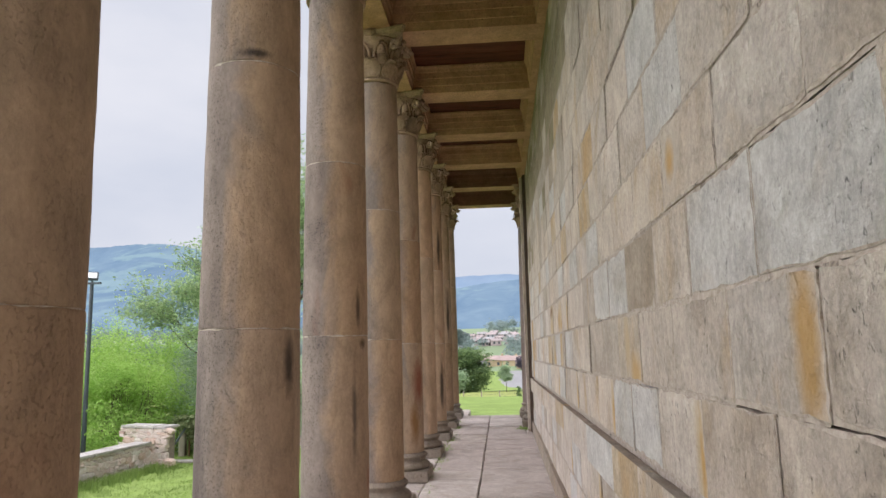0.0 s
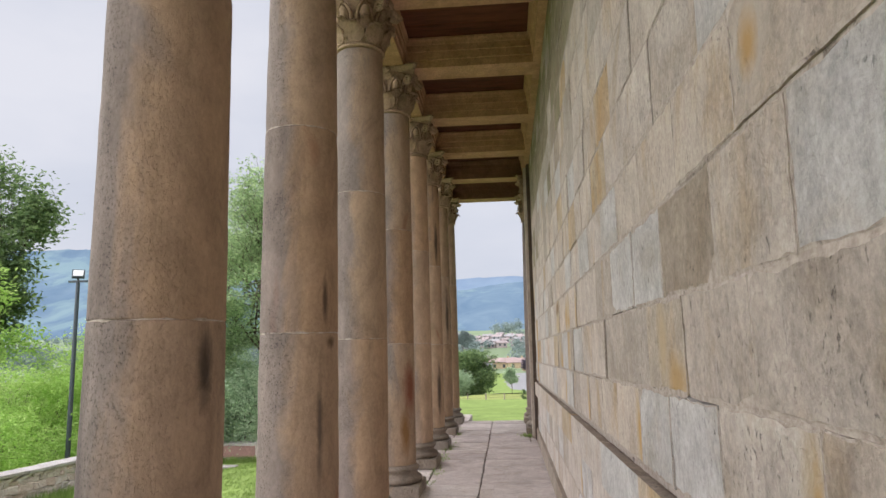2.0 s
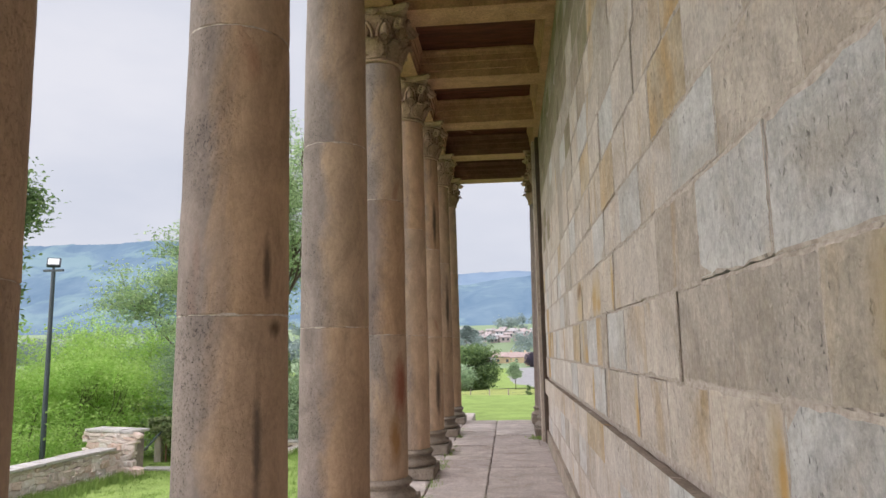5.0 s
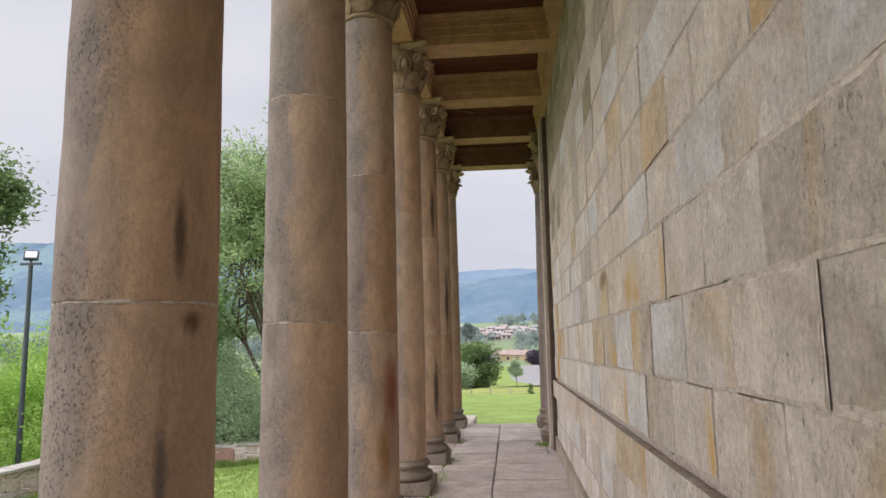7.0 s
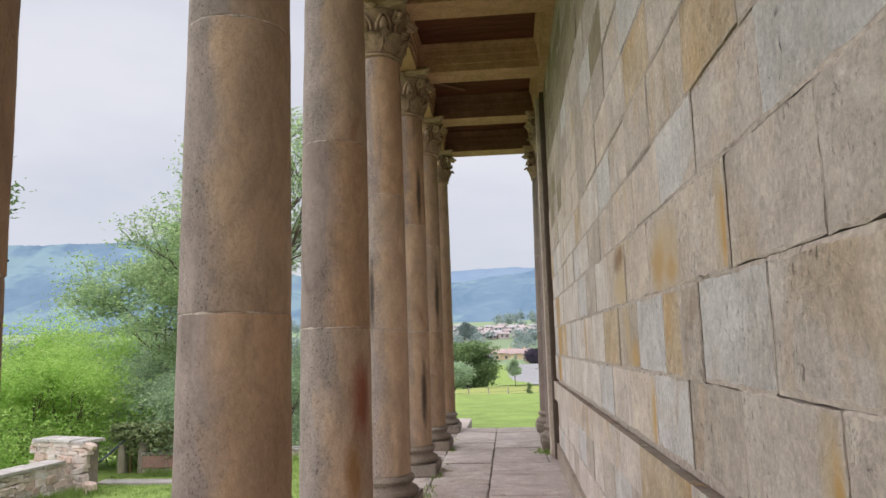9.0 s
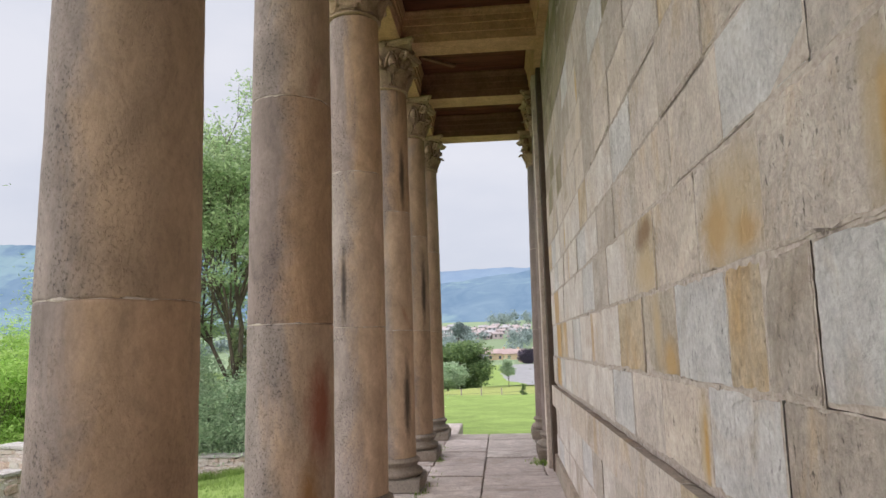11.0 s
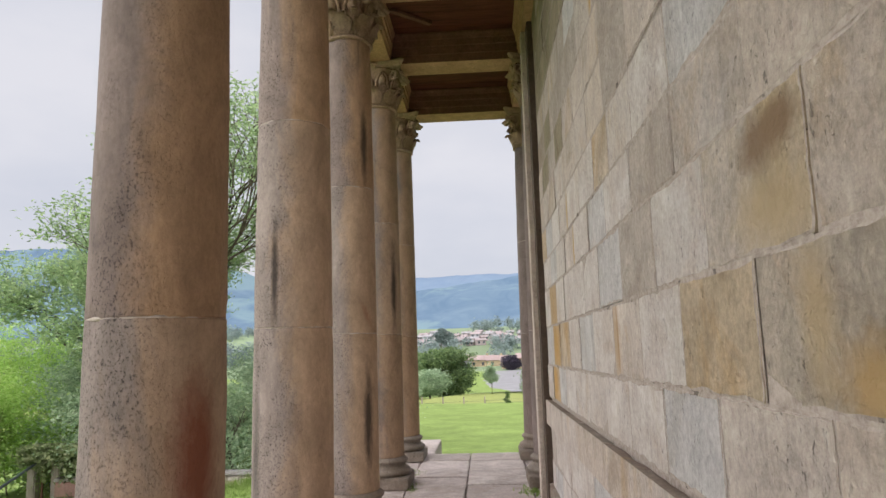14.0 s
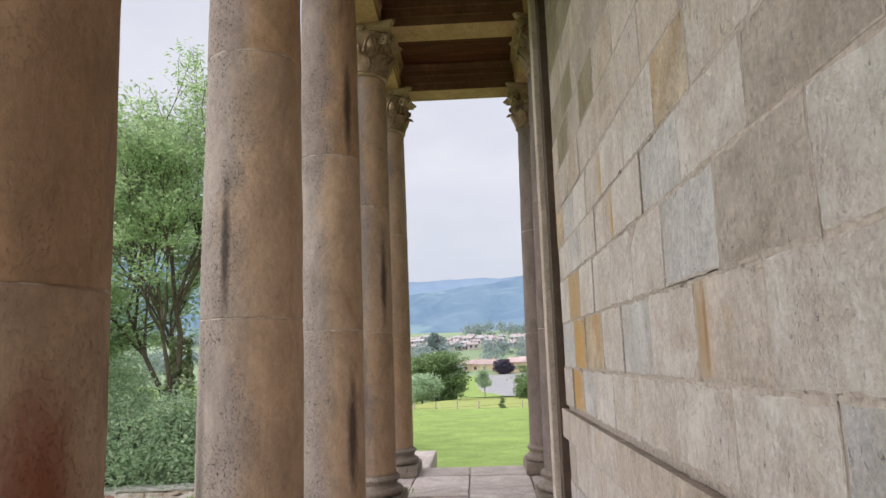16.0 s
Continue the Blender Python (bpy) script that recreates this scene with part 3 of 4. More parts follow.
tagged(link("architrave", sweep(beam_profile(0.225), (XC, Y_BACK, SOFFIT + 0.002), (XC, Y_END - 0.23, SOFFIT + 0.002)), BEAM), "buff stone architrave carried by the columns", "beam", kind="structure")
tagged(link("wall_architrave", sweep(beam_profile(0.19), (0.665, Y_BACK, SOFFIT + 0.004), (0.665, Y_END - 0.25, SOFFIT + 0.004)), BEAM), "buff stone architrave along the wall top", "beam", kind="structure")
bm = bmesh.new()
y = Y_BACK
while y < Y_END + 0.1:
    w = 0.17 + 0.05 * random.random()
    box(XC - 0.5, 1.2, y, y + w - 0.004, EAVES + 0.004 + 0.004 * random.random(), EAVES + 0.05, bm=bm)
    y += w
tagged(link("ceiling", bm, CEILING_WOOD), "dark brown boarded ceiling between beams", "ceiling", kind="structure")
# Plain slab out of view, added to block light from above.
tagged(link("roof", box(XC - 0.75, 9.0, Y_BACK - 0.4, Y_END + 0.5, EAVES + 0.06, EAVES + 0.75, 0.03), BEAM), "unseen roof slab above the portico, added to block light", "roof", kind="structure")
tagged(link("ceiling_batten", sweep([(-0.03, -0.02), (0.03, -0.02), (0.03, 0.02), (-0.03, 0.02)], (-1.12, 14.70, EAVES - 0.022), (-0.66, 15.10, EAVES - 0.022)), DARK_BEAM), "brown loose batten against the dark ceiling boards", "batten")


# Church wall: core, base course, ledge and the anta at its end; the blocks come last in the file.
wall = anchor("wall_east", 0, 0, 0, "sandstone block church wall, beige with grey and ochre stones", "wall", kind="structure")
part("core", box(XW + 0.030, 1.4, Y_BACK, WALL_END + 0.3, -0.9, EAVES, bm=None), MORTAR, wall, "mortar bed behind the stones")
tagged(link("church_body", box(1.41, 9.0, Y_BACK, WALL_END + 0.2, -0.9, EAVES + 0.05), WALL_BEIGE), "plain stone body of the church", "church", kind="structure")
# Dark strip at the wall's end: the recess's shade is painted on.
tagged(link("wall_end", box(0.520, 1.3, WALL_END + 0.06, WALL_END + 0.30, 0.0, SOFFIT + 0.1, 0.006), RECESS_SHADE), "stone recess at the end of the wall, its shade painted dark", "wall", kind="structure")
anta = link("anta", box(0.466, 1.3, WALL_END + 0.302, WALL_END + 0.56, 0.0, SOFFIT - 0.002, 0.008), WALL_BEIGE)
tagged(anta, "narrow stone pilaster closing the wall", "pilaster", kind="structure")

# Platform with paving.
platform = tagged(link("platform", box(-2.05, 9.0, Y_BACK - 0.2, Y_END, -1.6, -0.06), BASE_STONE), "stone platform under the portico", "platform", kind="structure")
tagged(link("stair_cheek", box(-1.85, -0.985, Y_END + 0.002, 19.9, -1.7, -0.01, 0.015), PAVING), "low stone block flanking the front steps", "block", kind="structure")
floor = anchor("floor", 0, 0, 0, "worn stone slab paving with moss in the joints", "floor", kind="structure")


# ---- ground ----
def smooth_step(a, b, v):
    t = min(1.0, max(0.0, (v - a) / (b - a)))
    return t * t * (3 - 2 * t)


def ground_height(x, y):
    z = -0.75 - 0.72 * smooth_step(-3.0, -9.0, x) * smooth_step(2, 18, y + 4)
    z -= 0.28 * smooth_step(18.5, 23, y) * smooth_step(-2, -7, x)
    z -= 0.55 * smooth_step(19, 34, y) * smooth_step(-7, -2, x)
    z -= 0.25 * smooth_step(34, 48, y)
    if y > 46:
        z -= 0.060 * (min(y, 130) - 46)
    z -= 2.0 * smooth_step(-12.0, -20, x) * (1 - smooth_step(30, 60, y))
    if y > 262:
        z += 0.082 * (min(y, 560) - 262)
    return z + 0.03 * noise.noise((x * 0.3, y * 0.3, 0))


def spread(lo, hi, fine_lo, fine_hi, step):
    """Grid lines, close together between fine_lo and fine_hi and ever wider outside."""
    v = [fine_lo + step * i for i in range(int((fine_hi - fine_lo) / step) + 1)]
    s = step
    while v[-1] < hi:
        s *= 1.25
        v.append(v[-1] + s)
    s = step
    while v[0] > lo:
        s *= 1.25
        v.insert(0, v[0] - s)
    return v


GRASS = plain("meadow_grass", (0.15, 0.225, 0.055), (0.25, 0.335, 0.10), 9, 0.9, 0.1, 0.8, 0.03)
HAY = plain("ripe_meadow_grass", (0.20, 0.235, 0.065), (0.30, 0.34, 0.115), 7, 0.9, 0.1, 0.8, 0.03)
# Aerial haze goes into the far green, paler and greyer than the meadow.
PASTURE = plain("haze_tinted_pasture", (0.17, 0.235, 0.135), (0.23, 0.295, 0.175), 0.05, 0.9, 0.1, 0.3, 0.03)
bm = bmesh.new()
xs, ys = spread(-3500, 3500, -26, 10, 1.0), spread(-3500, 4200, -6, 60, 1.0)
rows = [[bm.verts.new((x, y, ground_height(x, y))) for x in xs] for y in ys]
for a, b in zip(rows, rows[1:]):
    for i in range(len(xs) - 1):
        bm.faces.new((a[i], a[i + 1], b[i + 1], b[i]))
land = link("ground", bm, GRASS, True)
land.data.materials.append(HAY)
land.data.materials.append(PASTURE)
for f in land.data.polygons:
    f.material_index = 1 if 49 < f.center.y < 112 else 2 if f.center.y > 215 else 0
tagged(land, "green mown meadow and lawn round the church", "ground", kind="structure")


# ---- trees ----
BARK = plain("grey_brown_bark", (0.06, 0.05, 0.04), (0.16, 0.13, 0.10), 18, 0.95, 0.1, 0.8, 0.02, (1, 1, 0.25))
ASH_LEAF = leaf_material("ash_leaves", (0.19, 0.30, 0.13), (0.46, 0.58, 0.31), 0.62)
DARK_LEAF = leaf_material("dark_leaves", (0.09, 0.155, 0.065), (0.25, 0.35, 0.145), 0.5)
LIME_LEAF = leaf_material("yellow_green_leaves", (0.28, 0.47, 0.09), (0.52, 0.70, 0.24), 0.66)
SAGE_LEAF = leaf_material("grey_green_leaves", (0.25, 0.37, 0.22), (0.52, 0.63, 0.43), 0.58)
# Distance haze is painted into these leaves as a pale blue-grey green.
FAR_LEAF = leaf_material("haze_tinted_leaves", (0.20, 0.26, 0.255), (0.27, 0.335, 0.31), 0.4)
PLUM_LEAF = leaf_material("purple_leaves", (0.05, 0.045, 0.065), (0.09, 0.075, 0.11), 0.2)
IVY_LEAF = leaf_material("ivy_leaves", (0.13, 0.19, 0.07), (0.46, 0.50, 0.29), 0.45)


def leaf_quads(name, centres, size, mat, seed, flat=0.5, slim=0.42):
    """Many single leaves, each a small folded kite, scattered at the given centres."""
    r = np.random.RandomState(seed)
    c = np.asarray(centres, float)
    k = len(c)
    ax = r.normal(size=(k, 3)) * (1, 1, 0.55)
    ax /= np.linalg.norm(ax, axis=1, keepdims=True)
    nr = r.normal(size=(k, 3)) * (1 - flat) + np.array((0, 0, 1.0)) * flat
    wd = np.cross(ax, nr)
    wd /= np.linalg.norm(wd, axis=1, keepdims=True) + 1e-9
    up = np.cross(wd, ax)
    s = size * r.uniform(0.6, 1.3, (k, 1))
    p = np.stack([c - ax * s * 0.5, c + wd * s * slim * 0.5 + up * s * 0.08, c + ax * s * 0.5 - up * s * 0.06, c - wd * s * slim * 0.5 + up * s * 0.08], 1).reshape(-1, 3)
    me = bpy.data.meshes.new(name)
    me.from_pydata(p.tolist(), [], np.arange(4 * k).reshape(-1, 4).tolist())
    me.materials.append(mat)
    return new(name, me)


def grow(r, bm, tips, start, way, length, radius, depth, spread, rise):
    pts, d = [start], way.normalized()
    for _ in range(4):
        d = (d + Vector((r.gauss(0, 0.13), r.gauss(0, 0.13), r.gauss(0, 0.08) + rise))).normalized()
        pts.append(pts[-1] + d * length / 4)
    if radius > 0.006:
        tube(bm, pts, [radius * (1 - 0.13 * i) for i in range(5)], 8 if radius > 0.1 else 5)
    if depth == 0:
        tips.extend(pts[2:])
        return
    for i in range(r.choice((3, 4, 4))):
        at = r.uniform(0.45, 1.0) if i else 1.0
        j = min(3, int(at * 4))
        p = pts[j].lerp(pts[j + 1], at * 4 - j)
        a = r.uniform(0, 2 * math.pi)
        side = d.orthogonal().normalized()
        side.rotate(Matrix.Rotation(a, 3, d))
        grow(r, bm, tips, p, d + side * spread * r.uniform(0.6, 1.25), length * r.uniform(0.62, 0.8), radius * 0.56, depth - 1, spread, rise)


def make_tree(name, x, y, height, mat, label, seed, leaves=12000, size=0.16, trunk=0.2, bare=0.25, spread=0.75, depth=4, rise=0.06, puff=0.45, stems=1, wide=None, dome=0.0, z=None, category="tree", slim=0.42, group=""):
    r = random.Random(seed)
    base = anchor(name, x, y, ground_height(x, y) - 0.05 if z is None else z, label, category, group)
    bm, tips = bmesh.new(), []
    for s in range(stems):
        lean = Vector((r.gauss(0, 0.06), r.gauss(0, 0.06), 1)) if stems == 1 else Vector((r.gauss(0, 0.4), r.gauss(0, 0.4), 1))
        foot = Vector((0, 0, 0)) if stems == 1 else Vector((r.gauss(0, 0.3), r.gauss(0, 0.3), 0))
        top = foot + lean.normalized() * height * bare
        tube(bm, [foot, foot.lerp(top, 0.15), foot.lerp(top, 0.6), top], [trunk * 1.25, trunk, trunk * 0.9, trunk * 0.8], 10)
        for i in range(4 if stems == 1 else 2):
            a = 2 * math.pi * (i + r.random() * 0.6) / 4
            out = Vector((math.cos(a), math.sin(a), 0)) * (spread if i else 0.12)
            grow(r, bm, tips, top - lean * 0.1 * i, lean + out, height * (1 - bare) * (0.36 if i else 0.46), trunk * (0.5 if i else 0.65), depth - 1, spread, rise)
    t = np.array([tuple(p) for p in tips])
    sz = (height - puff * 0.6) / np.percentile(t[:, 2], 99.5)
    sx = ((wide or height * 0.32) - puff * 0.7) / np.percentile(np.hypot(t[:, 0], t[:, 1]), 95)
    for v in bm.verts:
        k = sx if v.co.z > height * bare * 0.8 else min(1.0, sx)
        v.co = Vector((v.co.x * k, v.co.y * k, v.co.z * sz))
    t *= (sx, sx, sz)
    if dome:
        # A full crown: overlapping clumps from near the ground to the top.
        clumps = []
        for _ in range(26):
            a, u = r.uniform(0, 2 * math.pi), r.uniform(-0.85, 0.9)
            k = math.sqrt(1 - u * u) * r.uniform(0.55, 0.85)
            clumps.append((wide * k * math.cos(a), wide * k * math.sin(a), height * (0.52 + 0.40 * u)))
        rr = np.random.RandomState(seed + 1)
        c = np.array(clumps)[rr.randint(0, 26, 900)]
        v = rr.normal(size=(900, 3))
        v /= np.linalg.norm(v, axis=1, keepdims=True)
        t = c + v * dome * wide * (1, 1, 0.8)
    part("trunk", bm, BARK, base, "", True)
    g = np.random.RandomState(seed)
    at = t[g.randint(0, len(t), leaves)] + g.normal(size=(leaves, 3)) * (puff, puff, puff * 0.34)
    crown = leaf_quads("crown", at, size, mat, seed, slim=slim)
    crown.parent = base
    return base


make_tree("ash_tree", -8.3, 26.2, 11.9, ASH_LEAF, "tall airy ash tree with feathery green leaves beyond the low wall", 5, 36000, 0.15, 0.20, 0.20, 0.60, 5, 0.04, 0.24, wide=4.3, slim=0.38)
make_tree("ash_tree", -11.9, 27.4, 9.0, ASH_LEAF, "smaller spreading ash tree with light green foliage", 8, 26000, 0.15, 0.16, 0.24, 0.75, 4, 0.04, 0.40, wide=3.7, slim=0.38)
make_tree("broadleaf_tree", -21.4, 27.0, 13.8, DARK_LEAF, "large dark green tree with long drooping branch tips", 12, 34000, 0.26, 0.4, 0.1, 0.7, 5, 0.04, 0.4, wide=3.2)
make_tree("broadleaf_tree", -20.2, 23.0, 8.4, LIME_LEAF, "bright green tree among shrubs behind the garden wall", 13, 22000, 0.2, 0.14, 0.2, 0.7, 4, 0.07, 0.4, wide=2.8)
for i, (x, y, h) in enumerate(((-14.2, 24.0, 5.6), (-16.8, 25.5, 6.2), (-12.9, 22.3, 4.2), (-15.3, 21.6, 4.9), (-18.3, 22.5, 5.6), (-14.6, 28.5, 6.8), (-17.8, 30.5, 8.0), (-16.6, 19.0, 4.4), (-18.4, 17.6, 4.8))):
    make_tree("young_tree", x, y, 0.88 * h, LIME_LEAF, "young yellow-green tree with thin stems behind the stone wall", 30 + i, 11000, 0.11, 0.035, 0.05, 0.6, 4, 0.08, 0.30, 4, wide=2.1, group="young trees behind the wall")
for i, (x, y, h) in enumerate(((-9.0, 24.6, 2.9), (-10.6, 25.2, 2.6), (-7.2, 25.0, 2.5), (-11.6, 27.0, 3.6), (-6.7, 28.0, 3.2), (-12.5, 29.5, 4.2), (-4.4, 29.5, 3.4))):
    make_tree("shrub", x, y, h, SAGE_LEAF, "rounded grey-green shrub behind the low wall", 50 + i, 14000, 0.12, 0.05, 0.1, 0.8, 4, 0.03, 0.34, 3, wide=1.8, dome=0.36, category="shrub", group="grey-green shrubs")

for i, (x, y, h) in enumerate(((-12.6, 21.2, 1.9), (-13.6, 18.2, 1.8), (-12.7, 24.4, 2.3), (-14.9, 20.0, 2.6), (-14.0, 15.2, 1.9), (-16.2, 22.8, 3.0), (-10.9, 25.0, 1.7), (-13.4, 12.6, 1.8))):
    make_tree("shrub", x, y, h, LIME_LEAF, "low yellow-green shrub behind the garden wall", 90 + i, 6000, 0.11, 0.03, 0.1, 0.8, 4, 0.03, 0.24, 3, wide=1.3, dome=0.45, category="shrub", group="low shrubs behind the wall")

# Ivy round the foot of the tall ash.
g = np.random.RandomState(3)
a, h = g.uniform(0, 2 * math.pi, 2600), g.uniform(0, 4.0, 2600)
rad = 0.27 + 0.07 * g.rand(2600) + 0.05 * np.sin(3 * h)
ivy = leaf_quads("trunk_ivy", np.stack([-8.3 + rad * np.cos(a), 26.2 + rad * np.sin(a), ground_height(-8.3, 26.2) + h], 1), 0.12, IVY_LEAF, 4, 0.1, 0.8)
tagged(ivy, "green ivy climbing the ash trunk", "ivy", kind="stuff")

# ---- garden wall, gate, lamp ----
RUBBLE = stone("rubble_stone", [(0.0, (0.52, 0.44, 0.40)), (0.4, (0.62, 0.55, 0.52)), (0.75, (0.55, 0.42, 0.36)), (1.0, (0.66, 0.61, 0.58))], stain=(0.48, 0.24, 0.14), stain_from=0.66, relief=0.8)
DARK_GAP = plain("earth_filled_gaps", (0.16, 0.125, 0.105), (0.27, 0.22, 0.19), 20)
COPING = stone("grey_coping_stone", [(0.0, (0.32, 0.30, 0.29)), (1.0, (0.42, 0.40, 0.385))], stain_from=0.9, relief=0.6)
RED_PAINT = plain("faded_red_paint", (0.25, 0.14, 0.12), (0.36, 0.22, 0.19), 20, 0.6)
IRON = plain("dark_painted_steel", (0.03, 0.04, 0.05), (0.06, 0.075, 0.09), 25, 0.45, 0.4, 0.1, 0.002)
OLD_WOOD = plain("weathered_grey_post", (0.25, 0.21, 0.18), (0.42, 0.37, 0.33), 16, 0.9, 0.1, 0.6, 0.01, (1, 1, 0.15))


def rubble_stone(r, w, h, d):
    """One rough stone, wider than it is deep, with knocked-off corners."""
    bm = bmesh.new()
    bmesh.ops.create_cube(bm, size=1.0)
    bmesh.ops.bevel(bm, geom=list(bm.edges), offset=0.16, segments=1, affect="EDGES")
    for v in bm.verts:
        v.co += Vector((r.uniform(-0.09, 0.09), r.uniform(-0.06, 0.06), r.uniform(-0.09, 0.09)))
        v.co = Vector((v.co.x * w, v.co.y * d, v.co.z * h))
    me = bpy.data.meshes.new("stone")
    bm.to_mesh(me)
    bm.free()
    me.materials.append(RUBBLE)
    return me


rub = random.Random(21)
STONES = [rubble_stone(rub, 1, 1, 1) for _ in range(14)]


def rubble_wall(name, a, b, z0, z1, thick, label, cope=0.07, both=False):
    """A dry-looking rubble wall from a to b with a coping of flat slabs."""
    a, b = Vector((*a, 0)), Vector((*b, 0))
    run = (b - a).length
    turn = math.degrees(math.atan2(b.y - a.y, b.x - a.x))
    w = anchor(name, a.x, a.y, 0, label, "wall", kind="structure")
    w.matrix_basis = pose(a.x, a.y, 0, 0, 0, turn)
    part("core", box(0, run, -thick / 2 + 0.06, thick / 2 - 0.06, z0 - 0.3, z1 - 0.01), DARK_GAP, w)
    z = z0 - 0.05
    while z < z1 - 0.04:
        h = min(rub.uniform(0.07, 0.2), z1 - z)
        s = rub.uniform(-0.2, 0.0)
        while s < run:
            wd = rub.uniform(0.10, 0.40)
            for face in ((-1, 1) if both else (-1,)):
                o = new("stone", rub.choice(STONES))
                o.parent = w
                o.matrix_basis = pose(s + wd / 2, face * (thick / 2 - 0.07), z + h / 2, rub.uniform(-8, 8), rub.uniform(-16, 16), rub.uniform(-8, 8)) @ Matrix.Diagonal((wd * 1.12, rub.uniform(0.14, 0.2), h * rub.uniform(1.0, 1.3), 1))
            s += wd
        z += h
    s = -0.05
    while s < run:
        wd = rub.uniform(0.5, 0.95)
        part("coping_slab", box(s, min(run + 0.08, s + wd - 0.012), -thick / 2 - 0.05, thick / 2 + 0.05, z1, z1 + cope, 0.012), COPING, w).matrix_basis = pose(0, 0, rub.uniform(-0.008, 0.008), rub.uniform(-1, 1), 0, 0)
        s += wd
    return w


rubble_wall("garden_wall", (-11.9, 8.2), (-10.45, 19.2), -1.45, -0.80, 0.45, "pinkish rubble stone wall with grey coping slabs")
rubble_wall("wall_return", (-11.35, 20.15), (-9.85, 19.70), -1.55, -0.40, 0.5, "raised end of the rubble wall with a coping")
rubble_wall("low_wall", (-8.25, 23.25), (-3.6, 23.6), -1.80, -1.17, 0.45, "low rubble stone wall at the lawn's edge", 0.06)
bench = anchor("stone_bench", -9.35, 23.25, -1.80, "low masonry bench with a faded red front board", "bench")
part("base", box(-1.12, 1.10, -0.2, 0.3, -0.1, 0.24, 0.02), RUBBLE, bench)
part("front_board", box(-1.10, 1.08, -0.27, -0.205, 0.22, 0.56, 0.008), RED_PAINT, bench, "faded red painted board")
part("seat_slab", box(-1.16, 1.12, -0.24, 0.4, 0.562, 0.64, 0.015), COPING, bench, "uneven grey stone slab")
gate = anchor("gate_posts", -10.8, 23.2, -1.85, "two weathered grey gate posts overgrown with ivy", "gate")
for x, h in ((-0.33, 1.30), (0.27, 1.40)):
    part("post", box(x - 0.11, x + 0.11, -0.11, 0.11, -0.1, h, 0.025), OLD_WOOD, gate)
part("iron_strip", box(-0.10, -0.05, -0.06, -0.02, 0, 1.15, 0.004), plain("rusty_iron", (0.10, 0.05, 0.03), (0.20, 0.10, 0.07), 30), gate, "rusty iron strip")
c = np.stack([g.uniform(-0.55, 1.25, 6500), g.normal(-0.06, 0.17, 6500), 1.46 - np.abs(g.normal(0, 0.36, 6500))], 1)
c = c[(c[:, 0] > 0.45) | (c[:, 2] > 1.0) | (np.abs(c[:, 0] - 0.05) < 0.14)]
ivy = leaf_quads("gate_ivy", c + (-10.8, 23.2, -1.85), 0.11, IVY_LEAF, 6, 0.2, 0.8)
tagged(ivy, "ivy hanging over the gate posts", "ivy", kind="stuff")
rail_ob = bmesh.new()
tube(rail_ob, [Vector((-9.9, 20.1, -0.92)), Vector((-11.0, 23.1, -0.80))], [0.03, 0.03], 8)
tagged(link("gate_rail", rail_ob, IRON), "dark iron handrail beside the gate", "rail")
tagged(link("garden_step", box(-10.6, -8.2, 21.0, 21.5, -1.75, -1.58, 0.02), COPING), "worn stone step in the lawn", "step")

lamp = anchor("street_lamp", -12.56, 19.75, -2.4, "dark steel lamp post with square floodlight, beside the wall", "lamp")
bm = bmesh.new()
tube(bm, [Vector((0, 0, 0)), Vector((0, 0, 3.2)), Vector((0, 0, 6.35))], [0.075, 0.065, 0.055], 12)
part("pole", bm, IRON, lamp)
part("crossbar", box(-0.29, 0.29, -0.04, 0.04, 6.33, 6.39, 0.008), IRON, lamp)
head = part("floodlight", box(-0.17, 0.17, -0.05, 0.05, -0.14, 0.14, 0.015), IRON, lamp)
head.matrix_basis = pose(0, 0, 6.58, -28, 0, 28)
part("glass", box(-0.135, 0.135, -0.062, -0.052, -0.10, 0.10, 0.004), plain("lamp_glass", (0.55, 0.58, 0.60), (0.7, 0.72, 0.74), 3, 0.2, 0.5, 0.0), head, "pale flat glass")
part("bracket", box(-0.02, 0.02, -0.03, 0.03, 6.38, 6.50, 0.004), IRON, lamp)

# Grass tufts at the wall's foot and along the platform.
TUFT = leaf_material("grass_blades", (0.14, 0.23, 0.05), (0.32, 0.43, 0.13), 0.45)


def tufts(name, places, mat, label, height=0.16, blades=14, seed=1):
    r = np.random.RandomState(seed)
    p = np.repeat(np.asarray(places, float), blades, 0)
    k = len(p)
    p[:, :2] += r.normal(size=(k, 2)) * 0.05
    a, h = r.uniform(0, 2 * math.pi, k), height * r.uniform(0.5, 1.3, k)
    d = np.stack([np.cos(a), np.sin(a), 0 * a], 1)
    s = np.stack([-np.sin(a), np.cos(a), 0 * a], 1) * 0.008
    tip = p + d * (h * r.uniform(0.1, 0.6, k))[:, None] + np.array((0, 0, 1)) * h[:, None]
    v = np.stack([p - s, p + s, tip], 1).reshape(-1, 3)
    me = bpy.data.meshes.new(name)
    me.from_pydata(v.tolist(), [], np.arange(3 * k).reshape(-1, 3).tolist())
    me.materials.append(mat)
    return tagged(new(name, me), label, "grass", kind="stuff")


spots = []
for _ in range(700):
    t = g.rand()
    x, y = -11.65 + 1.4 * t + abs(g.normal(0.35, 0.25)), 9 + 10.6 * t
    spots.append((x, y, ground_height(x, y) - 0.02))
for _ in range(350):
    x = g.uniform(-10.2, -3.6)
    y = 22.9 - abs(g.normal(0, 0.2))
    spots.append((x, y, ground_height(x, y) - 0.02))
tufts("wall_grass", spots, TUFT, "long grass along the foot of the wall", 0.22, 16, 2)
spots = []
